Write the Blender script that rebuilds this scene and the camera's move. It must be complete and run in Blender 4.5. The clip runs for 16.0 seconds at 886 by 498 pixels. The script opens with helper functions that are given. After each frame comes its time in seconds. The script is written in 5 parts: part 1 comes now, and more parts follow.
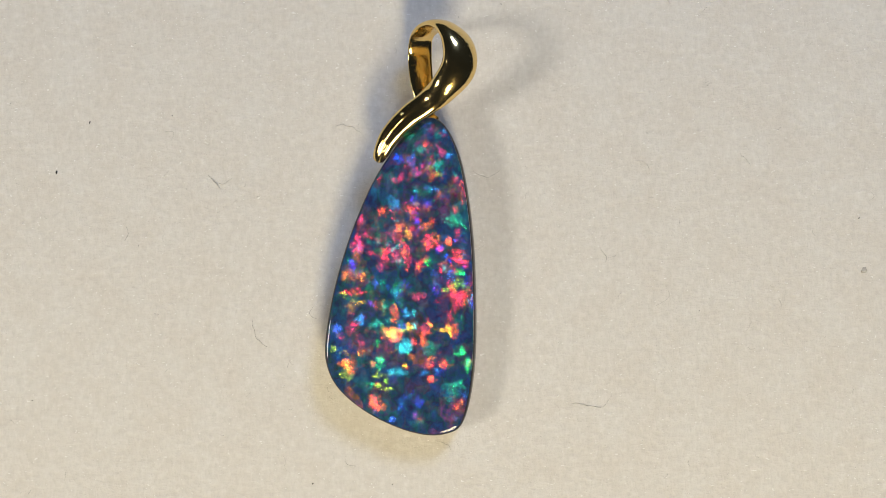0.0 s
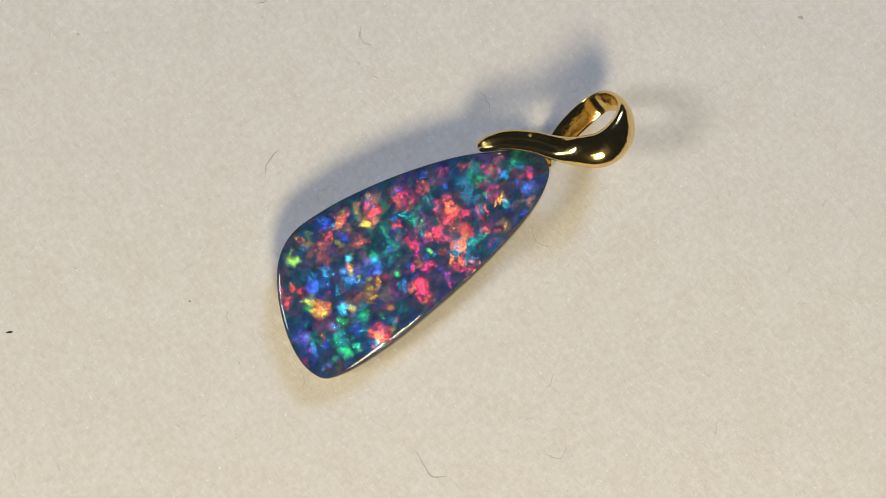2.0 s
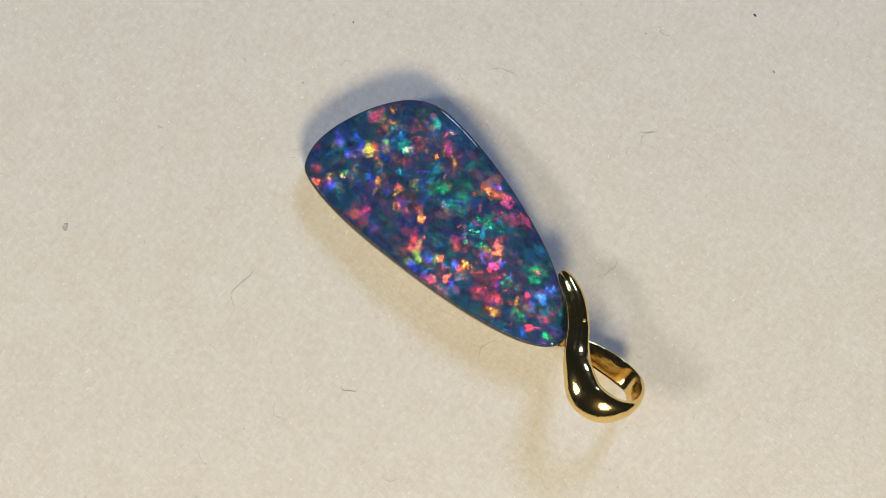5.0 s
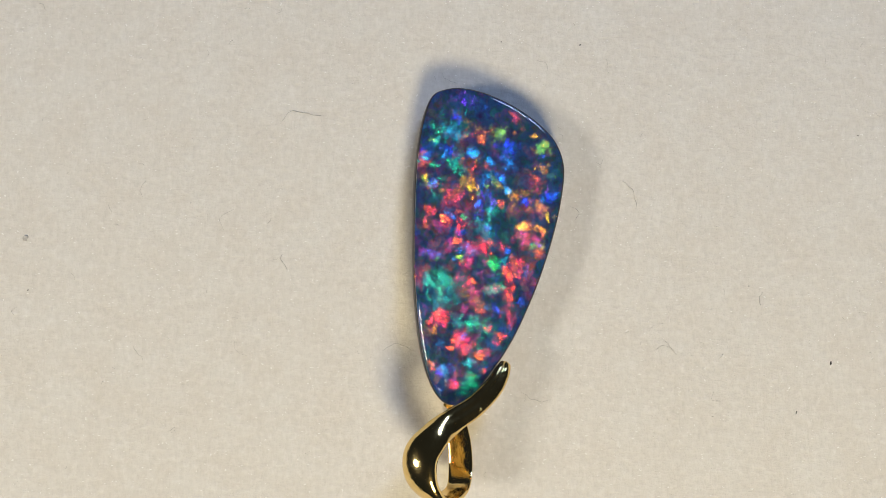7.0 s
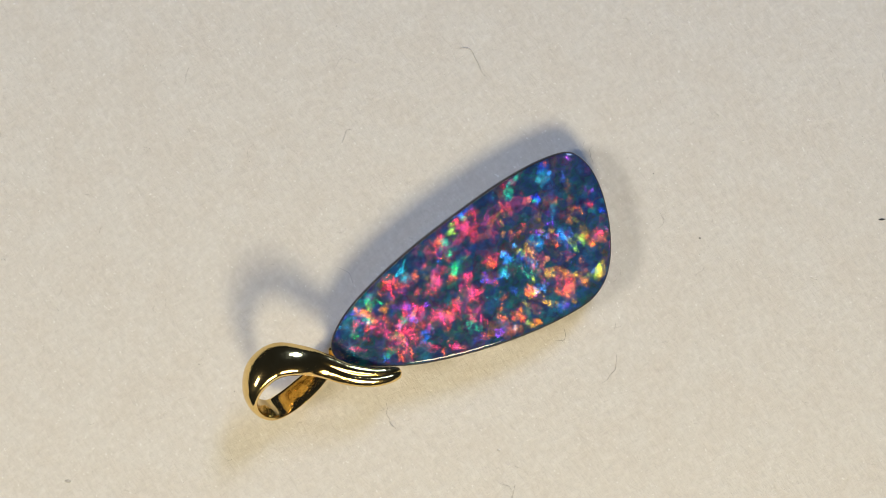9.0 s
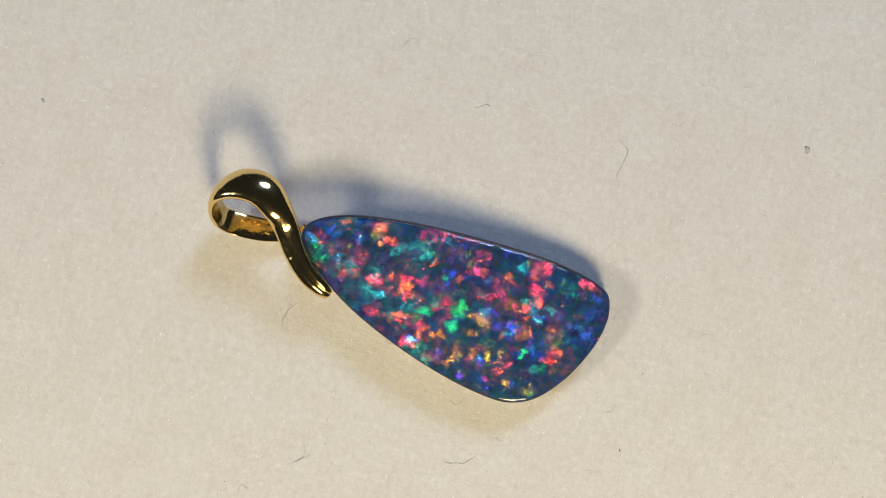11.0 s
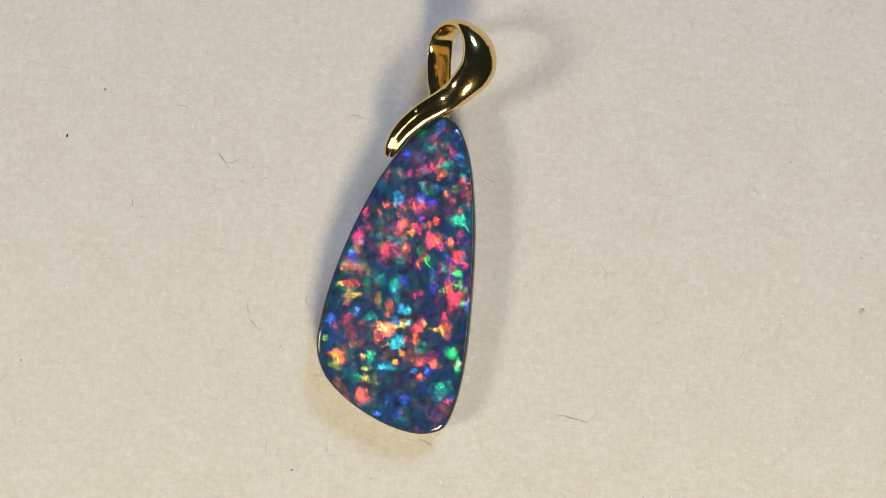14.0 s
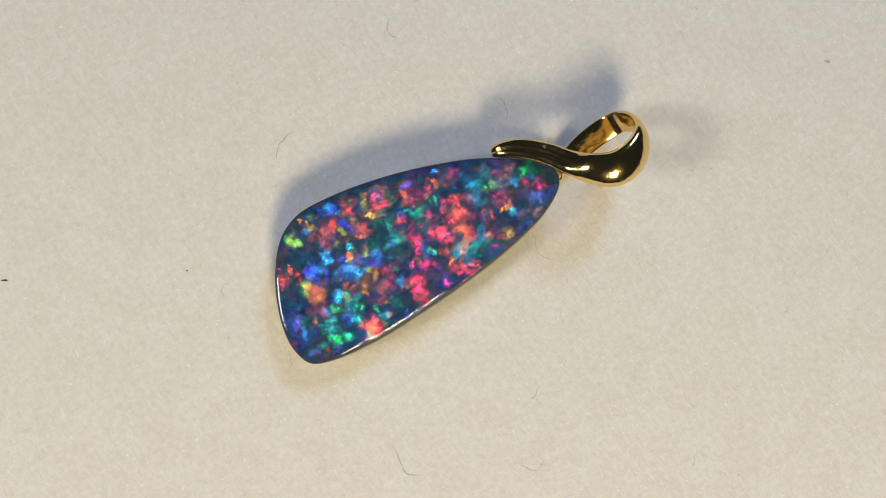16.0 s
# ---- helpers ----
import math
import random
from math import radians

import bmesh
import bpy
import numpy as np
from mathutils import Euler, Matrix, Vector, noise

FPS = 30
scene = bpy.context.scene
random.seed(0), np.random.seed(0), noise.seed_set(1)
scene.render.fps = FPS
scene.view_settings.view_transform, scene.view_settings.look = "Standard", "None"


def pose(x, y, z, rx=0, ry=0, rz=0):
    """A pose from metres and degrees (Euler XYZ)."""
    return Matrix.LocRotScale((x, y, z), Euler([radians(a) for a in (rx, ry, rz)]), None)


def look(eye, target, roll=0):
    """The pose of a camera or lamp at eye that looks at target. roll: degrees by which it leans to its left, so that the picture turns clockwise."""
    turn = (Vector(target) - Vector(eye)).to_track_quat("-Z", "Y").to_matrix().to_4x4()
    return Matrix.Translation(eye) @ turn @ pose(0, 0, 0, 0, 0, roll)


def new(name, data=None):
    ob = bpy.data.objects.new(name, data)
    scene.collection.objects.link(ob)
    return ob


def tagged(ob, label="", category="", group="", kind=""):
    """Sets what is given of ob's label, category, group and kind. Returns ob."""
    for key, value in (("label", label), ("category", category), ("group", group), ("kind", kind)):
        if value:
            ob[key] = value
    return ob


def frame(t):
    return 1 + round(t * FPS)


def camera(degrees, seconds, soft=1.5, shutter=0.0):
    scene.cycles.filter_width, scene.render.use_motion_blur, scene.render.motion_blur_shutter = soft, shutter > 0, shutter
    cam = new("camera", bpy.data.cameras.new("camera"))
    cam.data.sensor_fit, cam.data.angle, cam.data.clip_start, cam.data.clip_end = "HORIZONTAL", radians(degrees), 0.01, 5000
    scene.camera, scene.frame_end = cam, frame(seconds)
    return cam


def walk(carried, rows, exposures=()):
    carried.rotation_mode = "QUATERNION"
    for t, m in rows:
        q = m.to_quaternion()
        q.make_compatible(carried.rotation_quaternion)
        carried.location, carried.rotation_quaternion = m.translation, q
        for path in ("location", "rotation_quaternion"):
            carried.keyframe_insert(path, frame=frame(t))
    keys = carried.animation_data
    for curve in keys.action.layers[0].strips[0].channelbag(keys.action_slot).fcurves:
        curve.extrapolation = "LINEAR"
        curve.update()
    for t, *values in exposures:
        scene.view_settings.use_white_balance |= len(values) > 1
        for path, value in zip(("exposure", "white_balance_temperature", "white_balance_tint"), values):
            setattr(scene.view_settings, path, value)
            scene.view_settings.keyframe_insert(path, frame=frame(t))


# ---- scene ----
from mathutils.bvhtree import BVHTree

MM = 0.001

# ---- camera: fixed straight above the turning plate ----
cam = camera(55.0, 16.0, soft=0.35)
EYE = pose(0.00021, -0.00053, 0.06400, 1.278, 0.223, 0.0)
walk(cam, [(0.0, EYE), (16.0, EYE)])


def turned(t):
    """Degrees by which the plate has turned at t seconds, clockwise from above."""
    u = t / 16.0
    return 404.929 * u - 50.709 * u ** 2 + 527.671 * u ** 3 - 1275.077 * u ** 4 + 1251.115 * u ** 5 - 440.552 * u ** 6


# ---- light: three lamps in an otherwise dark room ----
world = bpy.data.worlds.new("world")
scene.world = world
scene.cycles.transparent_max_bounces = 32
world.use_nodes = True
world.node_tree.nodes["Background"].inputs["Color"].default_value = (0.5, 0.6, 0.8, 1)
world.node_tree.nodes["Background"].inputs["Strength"].default_value = 0.03


def lamp(name, azimuth, elevation, distance, size, watts, colour):
    data = bpy.data.lights.new(name, "AREA")
    data.shape, data.size, data.energy, data.color = "DISK", size, watts, colour
    a, e = radians(azimuth), radians(elevation)
    at = Vector((math.cos(a) * math.cos(e), math.sin(a) * math.cos(e), math.sin(e))) * distance
    ob = new(name, data)
    ob.matrix_world = look(at, (0, 0, 0))
    return ob


lamp("warm_lamp", -75, 41.5, 0.26, 0.082, 0.588, (1.0, 0.855, 0.54))
lamp("side_lamp", 194, 39.5, 0.30, 0.070, 0.335, (1.0, 0.95, 0.86))
lamp("cool_lamp", 63, 38, 0.40, 0.110, 0.785, (0.43, 0.60, 0.99))


# ---- materials ----
def material(name):
    m = bpy.data.materials.new(name)
    m.use_nodes = True
    t = m.node_tree
    return m, t, t.nodes["Principled BSDF"]


def node(t, kind, **values):
    n = t.nodes.new(kind)
    for k, v in values.items():
        n.inputs[k.replace("_", " ")].default_value = v
    return n


def ramp(t, stops, constant=False):
    n = t.nodes.new("ShaderNodeValToRGB")
    n.color_ramp.interpolation = "CONSTANT" if constant else "LINEAR"
    el = n.color_ramp.elements
    while len(el) < len(stops):
        el.new(0.5)
    for e, (p, c) in zip(el, stops):
        e.position, e.color = p, (*c, 1)
    return n


def mathn(t, op, a, b=None, c=None):
    n = t.nodes.new("ShaderNodeMath")
    n.operation = op
    for i, v in enumerate((a, b, c)):
        if v is None:
            continue
        if isinstance(v, (int, float)):
            n.inputs[i].default_value = v
        else:
            t.links.new(v, n.inputs[i])
    return n.outputs[0]


def vecn(t, op, a, b=None, scale=None):
    n = t.nodes.new("ShaderNodeVectorMath")
    n.operation = op
    for i, v in enumerate((a, b)):
        if v is None:
            continue
        if isinstance(v, tuple):
            n.inputs[i].default_value = v
        else:
            t.links.new(v, n.inputs[i])
    if scale is not None:
        n.inputs["Scale"].default_value = scale
    return n.outputs[0]


def mixc(t, fac, a, b, mode="MIX"):
    n = t.nodes.new("ShaderNodeMix")
    n.data_type, n.blend_type = "RGBA", mode
    for i, v in ((0, fac), (6, a), (7, b)):
        if isinstance(v, (int, float)):
            n.inputs[i].default_value = v
        elif isinstance(v, tuple):
            n.inputs[i].default_value = (*v, 1)
        else:
            t.links.new(v, n.inputs[i])
    return n.outputs[2]


def coords(t, scale=1000.0):
    """Object coordinates in millimetres."""
    c = t.nodes.new("ShaderNodeTexCoord")
    return vecn(t, "SCALE", c.outputs["Object"], scale=scale)


def noise_of(t, at, scale, detail=3.0, rough=0.55, dist=0.0):
    n = node(t, "ShaderNodeTexNoise", Scale=scale, Detail=detail, Roughness=rough, Distortion=dist)
    t.links.new(at, n.inputs["Vector"])
    return n


def bump(t, height, strength, distance, b):
    n = node(t, "ShaderNodeBump", Strength=strength, Distance=distance)
    t.links.new(height, n.inputs["Height"])
    t.links.new(n.outputs[0], b.inputs["Normal"])
    return n


def card_material():
    """Off-white soft card: felted fibres, faint mottling, tiny glints painted in as pale flecks."""
    m, t, b = material("white_card")
    at = coords(t)
    fine = noise_of(t, at, 1.9, 3, 0.55)
    along = noise_of(t, vecn(t, "MULTIPLY", at, (0.8, 2.4, 1.0)), 1.5, 2, 0.55, 1.2)
    across = noise_of(t, vecn(t, "MULTIPLY", at, (2.4, 0.8, 1.0)), 1.5, 2, 0.55, 1.2)
    broad = noise_of(t, at, 0.30, 4, 0.65)
    tone = ramp(t, [(0.25, (0.595, 0.568, 0.523)), (0.52, (0.69, 0.662, 0.613)), (0.75, (0.785, 0.762, 0.722))])
    both = mathn(t, "ADD", mathn(t, "MULTIPLY", fine.outputs["Fac"], 0.40), mathn(t, "MULTIPLY", mathn(t, "ADD", along.outputs["Fac"], across.outputs["Fac"]), 0.30))
    t.links.new(both, tone.inputs[0])
    warm = ramp(t, [(0.35, (0.97, 0.95, 0.93)), (0.65, (1.0, 1.0, 1.0))])
    t.links.new(broad.outputs["Fac"], warm.inputs[0])
    col = mixc(t, 1.0, tone.outputs[0], warm.outputs[0], "MULTIPLY")
    # sparkle of the fibres, put into the base colour as rare pale flecks
    spots = node(t, "ShaderNodeTexVoronoi", Scale=3.2)
    t.links.new(vecn(t, "ADD", vecn(t, "MULTIPLY", at, (1.0, 1.7, 1.0)), vecn(t, "SCALE", fine.outputs["Color"], scale=0.9)), spots.inputs["Vector"])
    pick = t.nodes.new("ShaderNodeSeparateColor")
    t.links.new(spots.outputs["Color"], pick.inputs[0])
    rare = mathn(t, "MULTIPLY", mathn(t, "GREATER_THAN", pick.outputs[0], 0.88), mathn(t, "LESS_THAN", spots.outputs["Distance"], 0.24))
    col = mixc(t, mathn(t, "MULTIPLY", rare, 0.75), col, (0.88, 0.865, 0.83))
    t.links.new(col, b.inputs["Base Color"])
    b.inputs["Roughness"].default_value = 0.75
    b.inputs["Specular IOR Level"].default_value = 0.3
    h = mathn(t, "ADD", both, mathn(t, "MULTIPLY", rare, 0.12))
    bump(t, h, 0.8, 0.00016, b)
    return m


def gold_material(name="polished_gold", rough=0.12):
    m, t, b = material(name)
    at = coords(t)
    n = noise_of(t, at, 1.4, 3)
    c = ramp(t, [(0.3, (0.80, 0.57, 0.22)), (0.7, (0.89, 0.67, 0.29))])
    t.links.new(n.outputs["Fac"], c.inputs[0])
    t.links.new(c.outputs[0], b.inputs["Base Color"])
    b.inputs["Metallic"].default_value = 1.0
    wear = noise_of(t, at, 7.0, 4)
    r = mathn(t, "MULTIPLY_ADD", wear.outputs["Fac"], 0.12, rough - 0.05)
    t.links.new(r, b.inputs["Roughness"])
    h = mathn(t, "MULTIPLY_ADD", wear.outputs["Fac"], 0.05, n.outputs["Fac"])
    bump(t, h, 0.16, 0.0002, b)
    return m


def flake_layer(t, at, scale, seed, tilt, rough, hues, stretch=(1, 1, 1), spin=0.0):
    """One layer of opal flakes: cells, each a mirror-like platelet leaning its own way in its own colour."""
    warp = noise_of(t, at, scale * 1.6, 2, 0.5)
    w = vecn(t, "SCALE", vecn(t, "SUBTRACT", warp.outputs["Color"], (0.5, 0.5, 0.5)), scale=0.75 / scale)
    p = vecn(t, "MULTIPLY", vecn(t, "ADD", vecn(t, "ADD", at, w), (seed * 7.3, seed * 3.1, 0)), (*stretch[:2], 0))
    if spin:
        r = t.nodes.new("ShaderNodeVectorRotate")
        r.rotation_type = "Z_AXIS"
        r.inputs["Angle"].default_value = spin
        t.links.new(p, r.inputs["Vector"])
        p = r.outputs[0]
    v = node(t, "ShaderNodeTexVoronoi", Scale=scale)
    t.links.new(p, v.inputs["Vector"])
    s = t.nodes.new("ShaderNodeSeparateColor")
    t.links.new(v.outputs["Color"], s.inputs[0])
    col = ramp(t, hues, constant=True)
    t.links.new(s.outputs[2], col.inputs[0])
    grain = noise_of(t, vecn(t, "MULTIPLY", at, (1.7, 1.0, 1.0)), 0.9, 3, 0.55)
    shade = mathn(t, "MAXIMUM", mathn(t, "MULTIPLY_ADD", grain.outputs["Fac"], 0.50, -0.165), 0.0)
    col = mixc(t, 1.0, col.outputs[0], shade, "MULTIPLY")
    lean = t.nodes.new("ShaderNodeCombineXYZ")
    jig = vecn(t, "SUBTRACT", grain.outputs["Color"], (0.5, 0.5, 0.5))
    js = t.nodes.new("ShaderNodeSeparateXYZ")
    t.links.new(jig, js.inputs[0])
    for i in (0, 1):
        a = mathn(t, "MULTIPLY", mathn(t, "SUBTRACT", s.outputs[i], 0.5), 2 * tilt)
        t.links.new(mathn(t, "ADD", a, mathn(t, "MULTIPLY", js.outputs[i], 0.25)), lean.inputs[i])
    lean.inputs[2].default_value = 1.0
    vt = t.nodes.new("ShaderNodeVectorTransform")
    vt.vector_type, vt.convert_from, vt.convert_to = "NORMAL", "OBJECT", "WORLD"
    t.links.new(lean.outputs[0], vt.inputs[0])
    g = node(t, "ShaderNodeBsdfGlossy", Roughness=rough)
    t.links.new(col, g.inputs["Color"])
    t.links.new(vecn(t, "NORMALIZE", vt.outputs[0]), g.inputs["Normal"])
    return g.outputs[0]


RED, CORAL, PINK = (0.62, 0.05, 0.12), (0.62, 0.10, 0.10), (0.46, 0.05, 0.24)
ORANGE, GOLDEN, LIME = (1.0, 0.28, 0.03), (0.9, 0.55, 0.04), (0.35, 0.75, 0.05)
GREEN, TEAL, CYAN = (0.03, 0.75, 0.28), (0.02, 0.34, 0.40), (0.04, 0.55, 0.95)
BLUE, VIOLET, DEEP = (0.03, 0.14, 0.80), (0.16, 0.05, 0.95), (0.04, 0.07, 0.30)


def opal_material():
    m, t, b = material("opal_doublet_face")
    at = coords(t)
    n1 = noise_of(t, at, 0.55, 4, 0.6)
    n2 = noise_of(t, at, 1.2, 2, 0.5)
    base = ramp(t, [(0.34, (0.022, 0.018, 0.075)), (0.42, (0.016, 0.048, 0.140)), (0.47, (0.020, 0.028, 0.075)), (0.51, (0.014, 0.060, 0.080)), (0.56, (0.020, 0.042, 0.130)), (0.61, (0.014, 0.052, 0.060)), (0.67, (0.055, 0.018, 0.048))])
    t.links.new(mathn(t, "MULTIPLY_ADD", n2.outputs["Fac"], 0.25, mathn(t, "MULTIPLY", n1.outputs["Fac"], 0.75)), base.inputs[0])
    t.links.new(base.outputs[0], b.inputs["Base Color"])
    b.inputs["Roughness"].default_value = 0.6
    b.inputs["Specular IOR Level"].default_value = 0.0
    big = flake_layer(t, at, 0.50, 1, 0.40, 0.50, [(0, RED), (0.14, DEEP), (0.30, PINK), (0.38, TEAL), (0.58, BLUE), (0.74, DEEP), (0.86, TEAL), (0.95, GREEN)])
    mid = flake_layer(t, at, 0.80, 2, 0.45, 0.48, [(0, CORAL), (0.09, PINK), (0.20, DEEP), (0.42, BLUE), (0.62, TEAL), (0.80, ORANGE), (0.84, CYAN), (0.93, GREEN)], (1, 0.7), 0.6)
    small = flake_layer(t, at, 1.7, 3, 0.50, 0.45, [(0, ORANGE), (0.08, RED), (0.2, DEEP), (0.5, BLUE), (0.70, TEAL), (0.82, GOLDEN), (0.86, LIME), (0.9, PINK)], (1, 0.6), -0.5)
    m1, m2 = t.nodes.new("ShaderNodeAddShader"), t.nodes.new("ShaderNodeAddShader")
    mx = node(t, "ShaderNodeMixShader", Fac=0.5)
    sel = ramp(t, [(0.40, (0, 0, 0)), (0.60, (1, 1, 1))])
    t.links.new(n2.outputs["Fac"], sel.inputs[0])
    t.links.new(sel.outputs[0], mx.inputs[0])
    t.links.new(big, mx.inputs[1])
    t.links.new(mid, mx.inputs[2])
    mx2 = node(t, "ShaderNodeMixShader", Fac=0.22)
    t.links.new(mx.outputs[0], mx2.inputs[1])
    t.links.new(small, mx2.inputs[2])
    t.links.new(mx2.outputs[0], m1.inputs[0])
    t.links.new(b.outputs[0], m1.inputs[1])
    clear = node(t, "ShaderNodeBsdfGlossy", Roughness=0.04)
    fres = node(t, "ShaderNodeFresnel", IOR=1.46)
    top = t.nodes.new("ShaderNodeMixShader")
    t.links.new(fres.outputs[0], top.inputs[0])
    t.links.new(m1.outputs[0], top.inputs[1])
    t.links.new(clear.outputs[0], top.inputs[2])
    t.links.new(top.outputs[0], t.nodes["Material Output"].inputs["Surface"])
    return m


HUES = {"red": (0.95, 0.04, 0.075), "coral": (1.0, 0.13, 0.06), "pink": (0.80, 0.05, 0.22), "maroon": (0.32, 0.03, 0.07), "orange": (1.0, 0.30, 0.03), "golden": (0.95, 0.60, 0.05), "lime": (0.42, 0.75, 0.06),
        "green": (0.02, 0.85, 0.30), "teal": (0.02, 0.40, 0.36), "cyan": (0.03, 0.50, 1.0), "blue": (0.03, 0.14, 1.0), "violet": (0.15, 0.06, 1.0)}
# where many platelets lie one over another they reflect less each
SHINE = {0: 1.3, 13: 1.15, 344: 1.2, 51: 0.72, 63: 0.66, 76: 0.64, 89: 0.70, 102: 1.35, 195: 0.85, 208: 0.95, 221: 0.65, 234: 0.75, 247: 0.65, 156: 0.75, 115: 0.75, 287: 0.8, 300: 1.3, 25: 1.3, 38: 0.95}
LEAN, BRIGHT = 22.5, 0.0365


def flake_material(name, colour):
    """A thin platelet in the clear top of the stone: it glints in its colour where it leans towards a light, and is clear elsewhere."""
    m, t, b = material(name + "_opal_flake")
    t.nodes.remove(b)
    own = t.nodes.new("ShaderNodeAttribute")
    own.attribute_name = "own"
    p = own.outputs["Vector"]
    streak = noise_of(t, vecn(t, "MULTIPLY", p, (0.7, 3.4, 1.0)), 1.9, 4, 0.6, 0.4)
    grain = noise_of(t, p, 2.0, 3, 0.6)
    edge = t.nodes.new("ShaderNodeAttribute")
    edge.attribute_name = "edge"
    ragged = mathn(t, "ADD", mathn(t, "MULTIPLY_ADD", grain.outputs["Fac"], 1.0, -0.50), mathn(t, "MULTIPLY_ADD", streak.outputs["Fac"], 1.4, -0.70))
    inside = mathn(t, "SUBTRACT", mathn(t, "ADD", ragged, 0.97), edge.outputs["Fac"])
    amount = ramp(t, [(0.0, (0, 0, 0)), (0.02, (0.45, 0.45, 0.45)), (0.30, (0.70, 0.70, 0.70)), (0.85, (1.25, 1.25, 1.25))])
    t.links.new(inside, amount.inputs[0])
    cells = node(t, "ShaderNodeTexVoronoi", Scale=1.35)
    t.links.new(vecn(t, "MULTIPLY", vecn(t, "ADD", p, vecn(t, "SCALE", vecn(t, "SUBTRACT", grain.outputs["Color"], (0.5, 0.5, 0.5)), scale=0.5)), (0.7, 1.5, 0.0)), cells.inputs["Vector"])
    facet = t.nodes.new("ShaderNodeSeparateColor")
    t.links.new(cells.outputs["Color"], facet.inputs[0])
    glint = mathn(t, "MULTIPLY_ADD", mathn(t, "POWER", facet.outputs[2], 1.5), 1.50, 0.34)
    thread = noise_of(t, vecn(t, "MULTIPLY", p, (1.0, 1.5, 1.0)), 2.6, 2, 0.5, 0.9)
    vein = ramp(t, [(0.0, (1.7, 1.7, 1.7)), (0.03, (1.2, 1.2, 1.2)), (0.08, (0.72, 0.72, 0.72)), (0.30, (1.0, 1.0, 1.0))])
    t.links.new(mathn(t, "ABSOLUTE", mathn(t, "SUBTRACT", thread.outputs["Fac"], 0.5)), vein.inputs[0])
    shift = node(t, "ShaderNodeHueSaturation", Saturation=1.0)
    shift.inputs["Color"].default_value = (*(c * BRIGHT for c in colour), 1)
    t.links.new(mathn(t, "MULTIPLY_ADD", facet.outputs[1], 0.07, 0.465), shift.inputs["Hue"])
    tone = mixc(t, 1.0, mixc(t, 1.0, mixc(t, 1.0, shift.outputs[0], amount.outputs[0], "MULTIPLY"), glint, "MULTIPLY"), vein.outputs[0], "MULTIPLY")
    lean = t.nodes.new("ShaderNodeCombineXYZ")
    jig = t.nodes.new("ShaderNodeSeparateXYZ")
    soft = vecn(t, "SUBTRACT", streak.outputs["Color"], (0.5, 0.5, 0.5))
    hard = vecn(t, "SUBTRACT", cells.outputs["Color"], (0.5, 0.5, 0.5))
    t.links.new(vecn(t, "ADD", vecn(t, "SCALE", soft, scale=0.20), vecn(t, "SCALE", hard, scale=0.18)), jig.inputs[0])
    side = t.nodes.new("ShaderNodeAttribute")
    side.attribute_name = "side"
    way = t.nodes.new("ShaderNodeSeparateXYZ")
    t.links.new(side.outputs["Vector"], way.inputs[0])
    for i in (0, 1):
        t.links.new(mathn(t, "MULTIPLY_ADD", way.outputs[i], math.tan(radians(LEAN)), jig.outputs[i]), lean.inputs[i])
    lean.inputs[2].default_value = 1.0
    vt = t.nodes.new("ShaderNodeVectorTransform")
    vt.vector_type, vt.convert_from, vt.convert_to = "NORMAL", "OBJECT", "WORLD"
    t.links.new(lean.outputs[0], vt.inputs[0])
    g = node(t, "ShaderNodeBsdfGlossy", Roughness=0.18)
    gain = t.nodes.new("ShaderNodeAttribute")
    gain.attribute_name = "gain"
    t.links.new(mixc(t, 1.0, tone, gain.outputs["Fac"], "MULTIPLY"), g.inputs["Color"])
    t.links.new(vecn(t, "NORMALIZE", vt.outputs[0]), g.inputs["Normal"])
    clear = t.nodes.new("ShaderNodeBsdfTransparent")
    both = t.nodes.new("ShaderNodeAddShader")
    t.links.new(g.outputs[0], both.inputs[0])
    t.links.new(clear.outputs[0], both.inputs[1])
    t.links.new(both.outputs[0], t.nodes["Material Output"].inputs["Surface"])
    return m


def plain(name, lo, hi, scale, rough, relief=0.0):
    """A mottled plain surface; scale in features per millimetre."""
    m, t, b = material(name)
    n = noise_of(t, coords(t), scale, 4, 0.6)
    c = ramp(t, [(0.3, lo), (0.7, hi)])
    t.links.new(n.outputs["Fac"], c.inputs[0])
    t.links.new(c.outputs[0], b.inputs["Base Color"])
    b.inputs["Roughness"].default_value = rough
    if relief:
        bump(t, n.outputs["Fac"], 0.4, relief, b)
    return m


FLAKE = {k: flake_material(k, v) for k, v in HUES.items()}
CARD = card_material()
GOLD = gold_material()
OPAL = opal_material()
BACKING = plain("ironstone_backing", (0.16, 0.14, 0.14), (0.30, 0.26, 0.25), 1.6, 0.35, 0.00005)
POTCH = plain("black_potch", (0.008, 0.008, 0.010), (0.022, 0.018, 0.020), 1.2, 0.35)
LINT_DARK = plain("dark_lint", (0.24, 0.225, 0.205), (0.37, 0.35, 0.325), 2.0, 0.8)
DIRT = plain("black_dirt", (0.015, 0.015, 0.018), (0.05, 0.045, 0.045), 2.0, 0.8)
LINT_GREY = plain("grey_lint", (0.32, 0.30, 0.28), (0.46, 0.435, 0.405), 2.0, 0.8)
LINT_PALE = plain("pale_lint", (0.42, 0.395, 0.37), (0.54, 0.51, 0.475), 2.0, 0.8)
DUST = plain("pale_dust", (0.34, 0.315, 0.285), (0.60, 0.57, 0.525), 3.0, 0.9)
TABLE_WOOD = plain("dark_table_wood", (0.07, 0.05, 0.035), (0.13, 0.09, 0.06), 0.03, 0.45)
PLASTIC = plain("white_plastic", (0.70, 0.70, 0.69), (0.76, 0.76, 0.75), 0.1, 0.4)


